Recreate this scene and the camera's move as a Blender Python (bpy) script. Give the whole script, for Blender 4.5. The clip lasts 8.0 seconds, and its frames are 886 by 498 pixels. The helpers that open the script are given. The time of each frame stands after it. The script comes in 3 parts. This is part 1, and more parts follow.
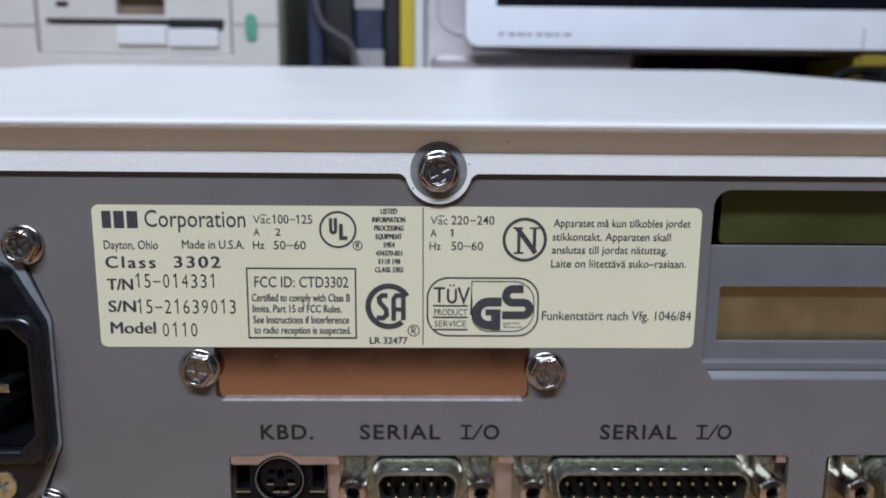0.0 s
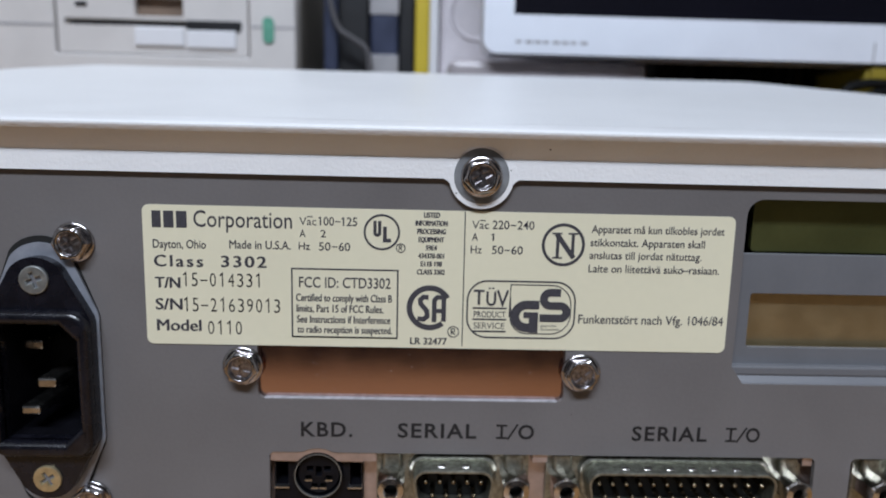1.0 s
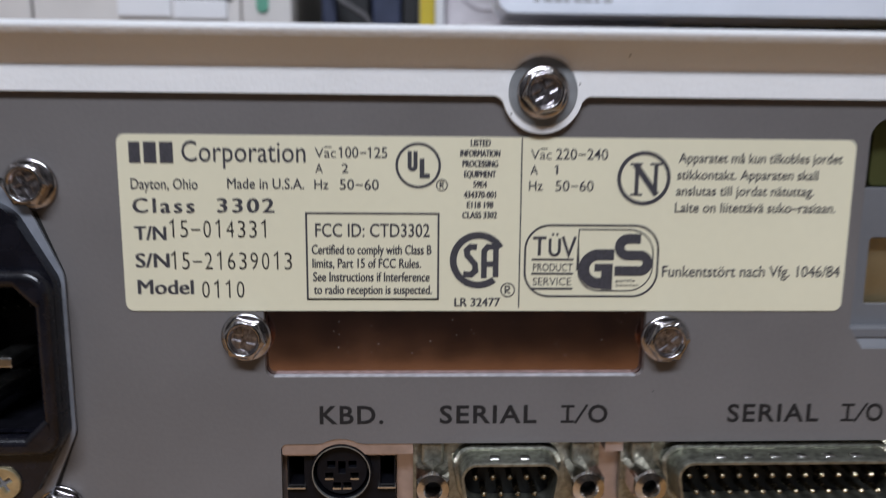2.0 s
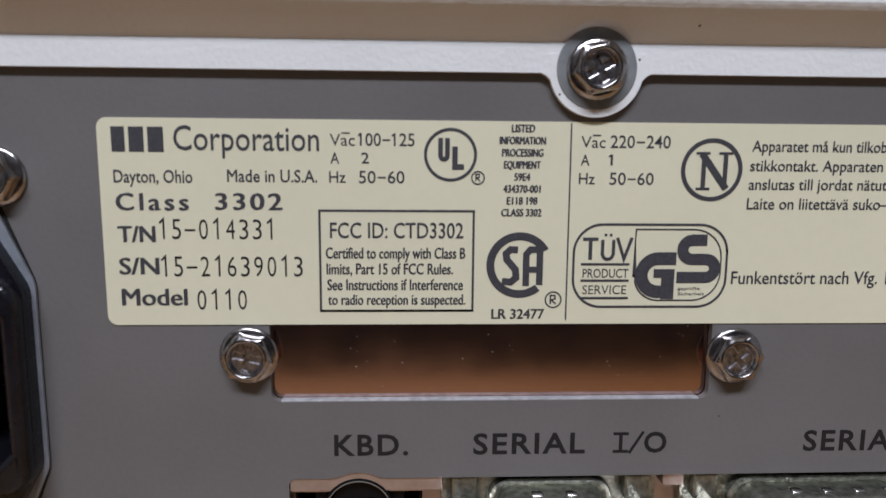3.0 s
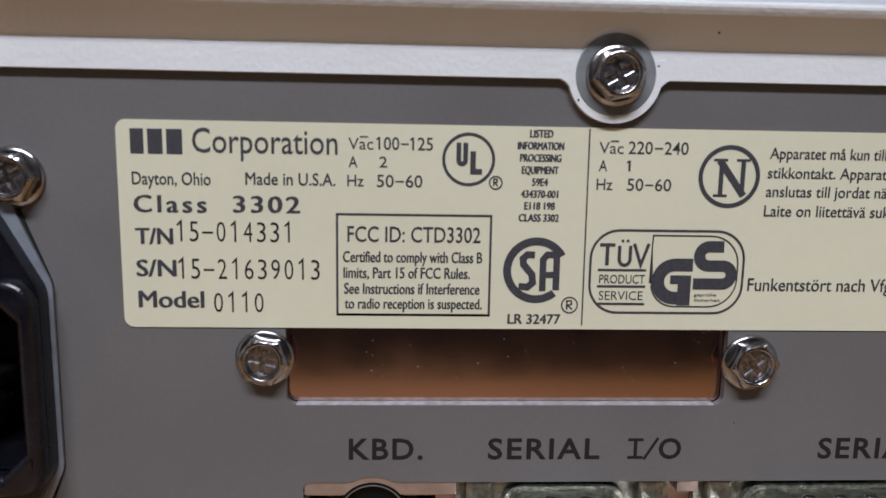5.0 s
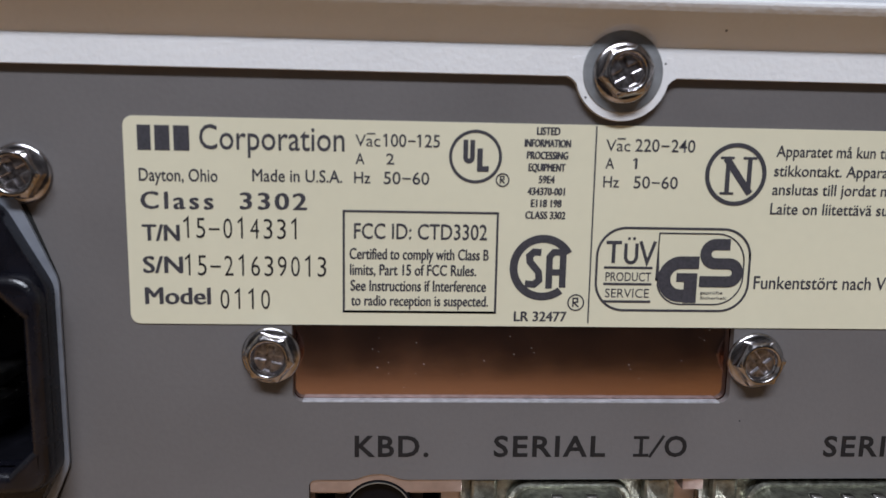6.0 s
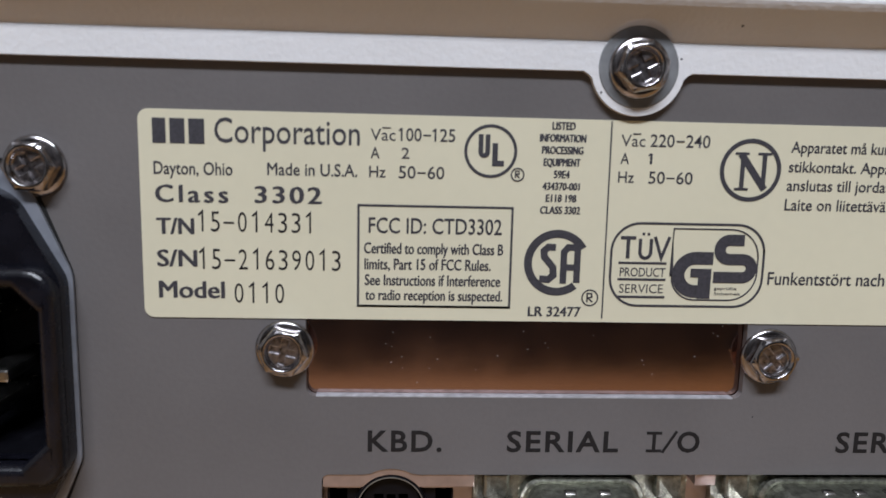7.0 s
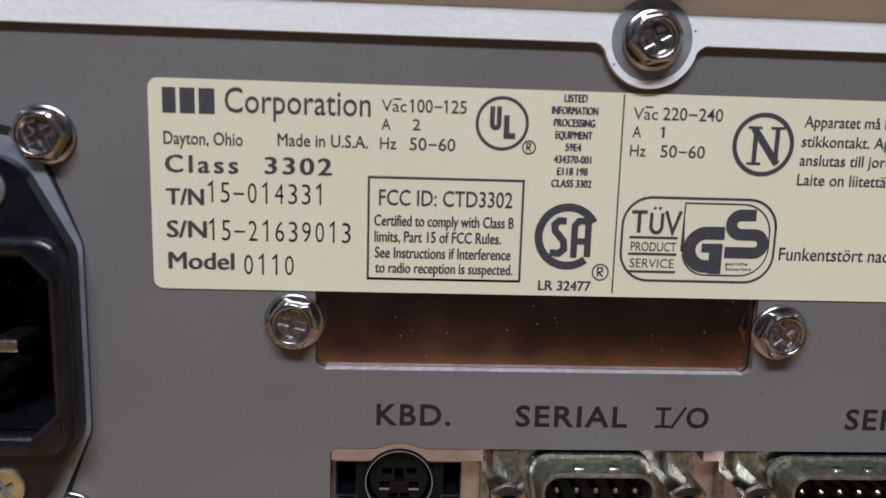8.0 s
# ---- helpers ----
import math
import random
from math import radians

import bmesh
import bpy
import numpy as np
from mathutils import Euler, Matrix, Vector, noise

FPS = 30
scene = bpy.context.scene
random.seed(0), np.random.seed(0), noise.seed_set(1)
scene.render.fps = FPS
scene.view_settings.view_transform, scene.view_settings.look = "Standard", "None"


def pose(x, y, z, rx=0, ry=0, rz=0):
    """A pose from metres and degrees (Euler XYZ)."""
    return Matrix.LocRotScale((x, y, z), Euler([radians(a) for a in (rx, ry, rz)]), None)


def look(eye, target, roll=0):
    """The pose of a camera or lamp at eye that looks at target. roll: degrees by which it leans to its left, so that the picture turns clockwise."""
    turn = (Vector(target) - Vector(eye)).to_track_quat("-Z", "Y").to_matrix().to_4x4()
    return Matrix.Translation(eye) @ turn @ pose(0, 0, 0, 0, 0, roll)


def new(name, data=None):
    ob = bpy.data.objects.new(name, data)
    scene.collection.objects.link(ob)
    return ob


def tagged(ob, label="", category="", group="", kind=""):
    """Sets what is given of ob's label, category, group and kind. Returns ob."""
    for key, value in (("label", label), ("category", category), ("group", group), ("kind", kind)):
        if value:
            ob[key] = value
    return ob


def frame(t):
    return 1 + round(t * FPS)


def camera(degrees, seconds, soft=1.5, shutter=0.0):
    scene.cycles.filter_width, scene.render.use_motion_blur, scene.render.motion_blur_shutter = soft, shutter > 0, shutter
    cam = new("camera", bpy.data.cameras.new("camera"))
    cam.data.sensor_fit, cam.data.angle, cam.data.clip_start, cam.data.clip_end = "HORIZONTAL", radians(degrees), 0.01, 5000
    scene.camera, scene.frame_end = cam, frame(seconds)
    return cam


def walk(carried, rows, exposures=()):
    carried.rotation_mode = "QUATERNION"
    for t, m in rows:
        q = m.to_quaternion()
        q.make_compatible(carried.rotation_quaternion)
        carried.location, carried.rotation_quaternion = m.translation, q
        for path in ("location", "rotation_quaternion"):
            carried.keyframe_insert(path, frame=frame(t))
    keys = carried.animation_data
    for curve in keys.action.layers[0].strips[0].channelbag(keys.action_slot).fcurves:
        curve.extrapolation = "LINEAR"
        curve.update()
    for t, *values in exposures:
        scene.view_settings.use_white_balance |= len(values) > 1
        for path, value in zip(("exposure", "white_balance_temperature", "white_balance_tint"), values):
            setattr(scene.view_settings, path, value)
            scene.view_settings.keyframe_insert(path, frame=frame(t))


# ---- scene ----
cam = camera(65.7, 8.0, soft=1.25, shutter=0.4)
PATH = [
    (0.0, (3.475, -12.771, 12.482), (3.511, -10.798, 12.156), 0.46),
    (0.3, (3.118, -12.877, 12.575), (3.170, -10.902, 12.269), 1.13),
    (0.5, (2.900, -12.912, 12.552), (2.942, -10.938, 12.232), 1.23),
    (0.8, (2.698, -13.064, 12.558), (2.752, -11.089, 12.249), 1.24),
    (1.0, (2.587, -13.091, 12.516), (2.637, -11.116, 12.201), 1.40),
    (1.2, (2.476, -13.042, 12.431), (2.548, -11.070, 12.107), 1.46),
    (1.5, (2.186, -12.762, 12.196), (2.241, -10.786, 11.887), 1.05),
    (1.7, (2.000, -12.146, 11.842), (2.067, -10.171, 11.538), 1.01),
    (1.9, (1.841, -11.165, 11.344), (1.907, -9.187, 11.052), 0.60),
    (2.0, (1.752, -10.624, 11.065), (1.822, -8.649, 10.762), 0.49),
    (2.1, (1.638, -10.139, 10.800), (1.717, -8.165, 10.487), 0.41),
    (2.2, (1.502, -9.688, 10.548), (1.572, -7.711, 10.253), 0.11),
    (3.3, (1.164, -9.084, 10.874), (1.256, -7.107, 10.588), 0.57),
    (3.4, (1.112, -9.076, 10.867), (1.201, -7.098, 10.585), 0.52),
    (3.5, (1.057, -9.076, 10.865), (1.143, -7.099, 10.581), 0.64),
    (4.0, (0.973, -9.067, 10.850), (1.063, -7.089, 10.567), 0.72),
    (4.5, (1.019, -9.093, 10.853), (1.107, -7.115, 10.569), 0.93),
    (5.8, (0.949, -9.104, 10.789), (1.037, -7.126, 10.510), 1.01),
    (6.0, (0.918, -9.105, 10.785), (1.008, -7.126, 10.505), 1.10),
    (6.5, (0.870, -9.104, 10.772), (0.964, -7.126, 10.493), 1.09),
    (7.0, (0.702, -9.097, 10.714), (0.797, -7.120, 10.433), 1.34),
    (7.2, (0.611, -9.121, 10.628), (0.699, -7.145, 10.336), 1.34),
    (7.5, (0.562, -9.100, 10.515), (0.656, -7.124, 10.223), 1.38),
    (7.8, (0.584, -9.077, 10.440), (0.680, -7.102, 10.140), 1.57),
    (8.0, (0.587, -9.096, 10.433), (0.679, -7.121, 10.133), 1.68),
]
# the path is in centimetres
walk(cam, [(t, look(Vector(eye) / 100, Vector(target) / 100, roll)) for t, eye, target, roll in PATH],
     [(0.0, -0.16, 6250, 7.5), (1.0, -0.17, 6330, 8), (1.5, -0.17, 6450, 9), (2.2, -0.25, 6550, 10), (6.5, -0.25, 6600, 10), (8.0, -0.13, 6600, 10)])
cam.data.dof.use_dof = True
cam.data.dof.focus_distance = 0.107
cam.data.dof.aperture_fstop = 20.0

# ---- light: one ceiling fixture, an added rear fill lamp and a dim room ----
world = bpy.data.worlds.new("world")
scene.world = world
world.use_nodes = True
world.node_tree.nodes["Background"].inputs[0].default_value = (0.8, 0.85, 1.0, 1)
world.node_tree.nodes["Background"].inputs[1].default_value = 0.03


def area_lamp(name, x, y, z, sx, sy, watts, colour):
    data = bpy.data.lights.new(name, "AREA")
    data.shape, data.size, data.size_y, data.energy, data.color = "RECTANGLE", sx, sy, watts, colour
    ob = new(name, data)
    ob.matrix_world = pose(x, y, z)
    return ob


area_lamp("tube_light", -0.10, -1.15, 1.50, 1.20, 0.30, 55, (0.89, 0.965, 1.12))
# added lamp that brightens the cover's top and the things behind
area_lamp("rear_fill_light", 0.35, 0.90, 1.50, 1.20, 0.30, 8.5, (0.88, 0.96, 1.12))


# ---- materials ----
def material(name, base, rough=0.5, metal=0.0, vary=0.08, scale=60.0, bump=0.0, bump_scale=900.0, second=None, stretch=(1, 1, 1), spec=0.5, blotch=0.5, wear=0.08):
    m = bpy.data.materials.new(name)
    m.use_nodes = True
    nt = m.node_tree
    b = nt.nodes["Principled BSDF"]
    b.inputs["Metallic"].default_value = metal
    b.inputs["Specular IOR Level"].default_value = spec
    tc = nt.nodes.new("ShaderNodeTexCoord")
    mp = nt.nodes.new("ShaderNodeMapping")
    mp.inputs["Scale"].default_value = stretch
    nt.links.new(tc.outputs["Object"], mp.inputs[0])
    n1 = nt.nodes.new("ShaderNodeTexNoise")
    n1.inputs["Scale"].default_value, n1.inputs["Detail"].default_value = scale, 6
    nt.links.new(mp.outputs[0], n1.inputs[0])
    n2 = nt.nodes.new("ShaderNodeTexNoise")
    n2.inputs["Scale"].default_value, n2.inputs["Detail"].default_value = bump_scale, 3
    nt.links.new(mp.outputs[0], n2.inputs[0])
    mixv = nt.nodes.new("ShaderNodeMix")
    mixv.inputs[0].default_value = 0.5 * blotch
    nt.links.new(n1.outputs[0], mixv.inputs[2])
    nt.links.new(n2.outputs[0], mixv.inputs[3])
    ramp = nt.nodes.new("ShaderNodeValToRGB")
    other = second or tuple(c * (1 - 3 * vary) for c in base)
    ramp.color_ramp.elements[0].position, ramp.color_ramp.elements[1].position = 0.3, 0.7
    ramp.color_ramp.elements[0].color = (*other, 1)
    ramp.color_ramp.elements[1].color = (*(min(1, c * (1 + vary)) for c in base), 1)
    nt.links.new(mixv.outputs[0], ramp.inputs[0])
    nt.links.new(ramp.outputs[0], b.inputs["Base Color"])
    mr = nt.nodes.new("ShaderNodeMapRange")
    mr.inputs[3].default_value, mr.inputs[4].default_value = max(0.03, rough - wear), min(1, rough + wear)
    nt.links.new(n1.outputs[0], mr.inputs[0])
    nt.links.new(mr.outputs[0], b.inputs["Roughness"])
    if bump:
        bp = nt.nodes.new("ShaderNodeBump")
        bp.inputs["Strength"].default_value, bp.inputs["Distance"].default_value = bump, 0.0003
        nt.links.new(n2.outputs[0], bp.inputs["Height"])
        nt.links.new(bp.outputs[0], b.inputs["Normal"])
    return m


M_PANEL = material("panel_paint", (0.150, 0.140, 0.138), 0.42, vary=0.05, scale=40, bump=0.10, bump_scale=1400)
M_COVER = material("cover_paint", (0.77, 0.77, 0.77), 0.40, vary=0.015, scale=60, bump=0.32, bump_scale=1300)
M_BARE = material("bare_rim", (0.33, 0.35, 0.40), 0.4, 0.4, vary=0.08, scale=300, bump=0.1)
M_WASHER = material("worn_washer", (0.28, 0.29, 0.30), 0.35, 0.3, vary=0.1, scale=400)
M_EDGE = material("worn_edge", (0.50, 0.52, 0.56), 0.35, 0.3, vary=0.12, scale=900)
M_LABEL = material("cream_film", (0.72, 0.68, 0.505), 0.36, vary=0.02, scale=30, bump=0.03, bump_scale=600)
M_INK = material("label_ink", (0.058, 0.056, 0.066), 0.5, vary=0.15, scale=2500)
M_STAMP = material("stamped_ink", (0.020, 0.018, 0.020), 0.5, vary=0.15, scale=2500)
M_SILK = material("panel_ink", (0.010, 0.010, 0.012), 0.55, vary=0.15, scale=1800)
M_SCREW = material("nickel_steel", (0.47, 0.445, 0.45), 0.19, 1.0, vary=0.12, scale=900, bump=0.10, bump_scale=1100)
M_DULL = material("dull_nickel", (0.48, 0.45, 0.46), 0.30, 1.0, vary=0.2, scale=1500, bump=0.12, bump_scale=1600)
M_ZINC = material("zinc_shell", (0.41, 0.41, 0.345), 0.36, 0.92, vary=0.2, scale=900, bump=0.35, bump_scale=2500)
M_JACK = material("bright_jack_steel", (0.70, 0.66, 0.62), 0.18, 1.0, vary=0.12, scale=900, bump=0.1, bump_scale=1100)
# salmon base puts part of the wooden desk's reflection into plain metal
M_PLATE = material("wood_tinted_plate", (0.56, 0.38, 0.33), 0.13, 1.0, vary=0.05, scale=160, bump=0.0, bump_scale=2200, wear=0.06)
# same for the bracket: a pinkish base carries reflected wood
M_BRACK = material("wood_tinted_bracket", (0.60, 0.50, 0.47), 0.38, 0.85, vary=0.06, scale=500, wear=0.04)
# yellowish base carries the wood reflected in the plain slot plate
M_PLATE2 = material("wood_tinted_slot_metal", (0.60, 0.49, 0.29), 0.44, 1.0, vary=0.03, scale=200, bump=0.06, bump_scale=2200)
M_BLACK = material("black_plastic", (0.007, 0.007, 0.011), 0.27, vary=0.2, scale=300, bump=0.12, bump_scale=1000, spec=0.45)
M_SOCKET = material("socket_plastic", (0.004, 0.004, 0.006), 0.45, vary=0.15, scale=500, spec=0.22)
# near-black that puts the shade inside holes and gaps into the colour
M_DEPTH_BLACK = material("depth_black", (0.004, 0.004, 0.004), 0.8, vary=0.2, scale=500)
M_GOLD = material("gold_pin", (0.48, 0.39, 0.26), 0.25, 1.0, vary=0.1, scale=900)
M_TIN = material("tin_blade", (0.60, 0.58, 0.55), 0.25, 1.0, vary=0.1, scale=600)
M_BRASSY = material("passivated_screw", (0.68, 0.58, 0.36), 0.35, 0.85, vary=0.1, scale=700)
M_GREYSC = material("grey_screw", (0.42, 0.44, 0.43), 0.4, 0.85, vary=0.1, scale=700)
M_PCB = material("olive_plate", (0.19, 0.205, 0.08), 0.42, 0.92, vary=0.06, scale=60)
M_INNER = material("inner_steel", (0.165, 0.168, 0.18), 0.45, 0.2, vary=0.03, scale=120, bump=0.08)
M_WOOD = material("desk_wood", (0.33, 0.175, 0.055), 0.42, vary=0.1, scale=14, bump=0.1, bump_scale=220, second=(0.24, 0.12, 0.038), stretch=(1, 9, 9))
M_WALL = material("wall_paint", (0.45, 0.43, 0.40), 0.8, vary=0.05, scale=3, bump=0.1, bump_scale=250)
# near-black so that bare metal facing this unseen wall reflects dark
M_DWALL = material("dark_reflected_wall", (0.020, 0.014, 0.011), 0.6, vary=0.1, scale=3, bump=0.1, bump_scale=120)
M_CEIL = material("ceiling_paint", (0.75, 0.74, 0.70), 0.85, vary=0.04, scale=3, bump=0.1, bump_scale=200)
# kept dark for what the plate reflects past the desk
M_FLOOR = material("floor_lino", (0.035, 0.026, 0.022), 0.5, vary=0.12, scale=5, bump=0.05, bump_scale=100)
M_BEIGE = material("beige_plastic", (0.66, 0.63, 0.605), 0.5, vary=0.03, scale=40, bump=0.15, bump_scale=800)
# grey-brown that holds the shade on the case's side
M_BEIGE_SHADED = material("shaded_beige_metal", (0.17, 0.155, 0.135), 0.5, vary=0.06, scale=40, bump=0.1, bump_scale=800)
M_WHITE = material("white_card", (0.80, 0.80, 0.82), 0.35, vary=0.02, scale=30)
M_BROWN = material("notch_brown", (0.20, 0.14, 0.10), 0.5, vary=0.1, scale=80)
M_GREEN = material("green_lens", (0.15, 0.40, 0.29), 0.25, vary=0.1, scale=200)
M_NAVY = material("navy_plastic", (0.040, 0.050, 0.095), 0.4, vary=0.12, scale=70)
M_DARK = material("dark_plastic", (0.005, 0.005, 0.007), 0.5, vary=0.2, scale=60)
M_GREY = material("grey_plastic", (0.38, 0.37, 0.38), 0.45, vary=0.06, scale=60)
M_YELLOW = material("yellow_board", (0.62, 0.47, 0.035), 0.45, vary=0.06, scale=40)
M_YELDARK = material("ochre_card", (0.28, 0.21, 0.018), 0.5, vary=0.12, scale=50)
M_LILAC = material("cloudy_plastic", (0.84, 0.79, 0.82), 0.28, vary=0.10, scale=25, bump=0.3, bump_scale=60)
# the pouch's plastic toned down, as the bulge stands in fuller light
M_BULGE = material("toned_down_plastic", (0.44, 0.40, 0.41), 0.3, vary=0.12, scale=30, bump=0.3, bump_scale=60)
M_SILVER = material("silver_bezel", (0.87, 0.90, 0.97), 0.34, 0.15, vary=0.02, scale=40)
M_SCREEN = material("dark_screen", (0.006, 0.006, 0.010), 0.16, vary=0.1, scale=10)
M_CORD = material("grey_rubber", (0.10, 0.095, 0.10), 0.5, vary=0.1, scale=100)
M_CABLE = material("black_rubber", (0.004, 0.004, 0.004), 0.6, vary=0.2, scale=100, spec=0.15)
M_LAMP = bpy.data.materials.new("lamp_diffuser")
M_LAMP.use_nodes = True
M_LAMP.node_tree.nodes["Principled BSDF"].inputs["Emission Color"].default_value = (1.0, 0.97, 0.93, 1)
M_LAMP.node_tree.nodes["Principled BSDF"].inputs["Emission Strength"].default_value = 2.0


# ---- mesh helpers (all lengths in millimetres on the panel's x and z; y into the machine) ----
def thing(name, x, y, z, label, category, group="", kind=""):
    ob = new(name)
    ob.empty_display_size = 0.01
    ob.location = (x / 1000, y / 1000, z / 1000)
    return tagged(ob, label, category, group, kind)


def part(name, bm, mat, parent=None, label="", smooth=False):
    """Links a bmesh given in world millimetres as one mesh object under parent."""
    bmesh.ops.recalc_face_normals(bm, faces=bm.faces)
    off = Vector((0, 0, 0))
    up = parent
    while up is not None:
        off += up.location
        up = up.parent
    bm.transform(Matrix.Translation(-off) @ Matrix.Scale(0.001, 4))
    if smooth:
        for f in bm.faces:
            f.smooth = True
    me = bpy.data.meshes.new(name)
    bm.to_mesh(me)
    bm.free()
    me.materials.append(mat)
    ob = new(name, me)
    ob.parent = parent
    if label:
        ob["label"] = label
    return ob


def arc(cx, cz, r, a0, a1, n=12):
    return [(cx + r * math.cos(radians(a0 + (a1 - a0) * i / n)), cz + r * math.sin(radians(a0 + (a1 - a0) * i / n))) for i in range(n + 1)]


def circle(cx, cz, r, n=40):
    return arc(cx, cz, r, 0, 360, n)[:-1]


def rrect(x0, z0, x1, z1, r, n=5):
    return (arc(x1 - r, z1 - r, r, 0, 90, n) + arc(x0 + r, z1 - r, r, 90, 180, n) + arc(x0 + r, z0 + r, r, 180, 270, n) + arc(x1 - r, z0 + r, r, 270, 360, n))


def filleted(poly, r, n=5):
    """The outline with each corner sharper than 12 degrees rounded by r."""
    out = []
    for i, (x, z) in enumerate(poly):
        c, p, q = Vector((x, z)), Vector(poly[i - 1]), Vector(poly[(i + 1) % len(poly)])
        d0, d1 = (p - c).normalized(), (q - c).normalized()
        bend = math.pi - d0.angle(d1)
        if bend < radians(12):
            out.append((x, z))
            continue
        cut = min(r * math.tan(bend / 2), 0.45 * (p - c).length, 0.45 * (q - c).length)
        a, b = c + d0 * cut, c + d1 * cut
        for k in range(n + 1):
            t = k / n
            v = a * (1 - t) ** 2 + c * (2 * t * (1 - t)) + b * t * t
            out.append((v.x, v.y))
    return out


def plate(outer, holes, y0, y1, bevel=0.0, seg=2):
    """A plate in the x-z plane, y0 (front) to y1 (back), with holes through it."""
    bm = bmesh.new()
    edges = []
    for loop in (outer, *holes):
        vs = [bm.verts.new((x, y0, z)) for x, z in loop]
        edges += [bm.edges.new((vs[i], vs[(i + 1) % len(vs)])) for i in range(len(vs))]
    bmesh.ops.triangle_fill(bm, use_beauty=True, use_dissolve=False, edges=edges)
    if y1 != y0:
        out = bmesh.ops.extrude_face_region(bm, geom=bm.faces[:])
        bmesh.ops.translate(bm, vec=(0, y1 - y0, 0), verts=[v for v in out["geom"] if isinstance(v, bmesh.types.BMVert)])
        if bevel:
            front = [e for e in bm.edges if all(abs(v.co.y - y0) < 1e-5 for v in e.verts) and
                     any(abs(f.normal.y) < 0.5 for f in e.link_faces) and len(e.link_faces) == 2]
            bmesh.ops.recalc_face_normals(bm, faces=bm.faces)
            front = [e for e in front if e.calc_face_angle(0) > 0.5]
            bmesh.ops.bevel(bm, geom=front, offset=bevel, segments=seg, affect="EDGES", profile=0.5, clamp_overlap=True)
    return bm


def box(x0, x1, y0, y1, z0, z1, bevel=0.0, seg=2):
    bm = bmesh.new()
    bmesh.ops.create_cube(bm, size=1, matrix=Matrix.Translation(((x0 + x1) / 2, (y0 + y1) / 2, (z0 + z1) / 2)) @ Matrix.Diagonal((x1 - x0, y1 - y0, z1 - z0, 1)))
    if bevel:
        bmesh.ops.bevel(bm, geom=bm.edges[:], offset=bevel, segments=seg, affect="EDGES", profile=0.5)
    return bm


def joined(*bms):
    out = bmesh.new()
    for b in bms:
        me = bpy.data.meshes.new("tmp")
        b.to_mesh(me)
        b.free()
        out.from_mesh(me)
        bpy.data.meshes.remove(me)
    return out


def lathe(cx, cz, profile, n=40, close=True):
    """A body of revolution about the y axis; profile is a list of (radius, y)."""
    bm = bmesh.new()
    rings = []
    for r, y in profile:
        rings.append([bm.verts.new((cx + r * math.cos(2 * math.pi * i / n), y, cz + r * math.sin(2 * math.pi * i / n))) for i in range(n)])
    for a, b in zip(rings, rings[1:]):
        for i in range(n):
            bm.faces.new((a[i], a[(i + 1) % n], b[(i + 1) % n], b[i]))
    if close:
        bm.faces.new(rings[0])
        bm.faces.new(rings[-1])
    return bm


def tube(points, r, n=8):
    """A round cable through points (millimetres)."""
    bm = bmesh.new()
    pts = [Vector(p) for p in points]
    rings = []
    for i, p in enumerate(pts):
        d = (pts[min(i + 1, len(pts) - 1)] - pts[max(i - 1, 0)]).normalized()
        a = d.cross(Vector((0.3, 0.9, 0.2))).normalized()
        b = d.cross(a)
        rings.append([bm.verts.new(p + r * (math.cos(2 * math.pi * k / n) * a + math.sin(2 * math.pi * k / n) * b)) for k in range(n)])
    for a, b in zip(rings, rings[1:]):
        for k in range(n):
            bm.faces.new((a[k], a[(k + 1) % n], b[(k + 1) % n], b[k]))
    bm.faces.new(rings[0])
    bm.faces.new(rings[-1])
    return bm


def spline(points, per=8):
    """Catmull-Rom through points."""
    pts = [Vector(p) for p in points]
    pts = [2 * pts[0] - pts[1]] + pts + [2 * pts[-1] - pts[-2]]
    out = []
    for i in range(1, len(pts) - 2):
        for k in range(per):
            t = k / per
            a, b, c, d = pts[i - 1:i + 3]
            out.append(0.5 * ((2 * b) + (c - a) * t + (2 * a - 5 * b + 4 * c - d) * t * t + (3 * b - a - 3 * c + d) * t ** 3))
    out.append(pts[-2])
    return out


# ---- printing ----
def glyphs(body, bold=0.0, spread=1.0):
    cu = bpy.data.curves.new("print", "FONT")
    cu.body, cu.size, cu.offset, cu.resolution_u, cu.space_character = body, 1.0, bold, 3, spread
    ob = new("print", cu)
    dg = bpy.context.evaluated_depsgraph_get()
    me = bpy.data.meshes.new_from_object(ob.evaluated_get(dg))
    bpy.data.objects.remove(ob)
    bpy.data.curves.remove(cu)
    return me


_h = glyphs("H")
CAP = max(v.co.y for v in _h.vertices)


def words(body, x0, x1, z, cap, y, mat, parent, bold=0.0, name="printed_text", spread=1.0):
    """Flat lettering: left x0 to right x1, baseline z, capitals cap high, on the plane y."""
    me = glyphs(body, bold, spread)
    lo, hi = min(v.co.x for v in me.vertices), max(v.co.x for v in me.vertices)
    s, k = (x1 - x0) / (hi - lo), cap / (CAP + 2 * bold)
    bm = bmesh.new()
    bm.from_mesh(me)
    bpy.data.meshes.remove(me)
    for v in bm.verts:
        zz = (v.co.y + bold) * k
        v.co = (x0 + (v.co.x - lo) * s, y, z + zz)
    return part(name, bm, mat, parent)


def flat(loops, y):
    bm = bmesh.new()
    for loop in loops:
        bm.faces.new([bm.verts.new((x, y, z)) for x, z in loop])
    return bm


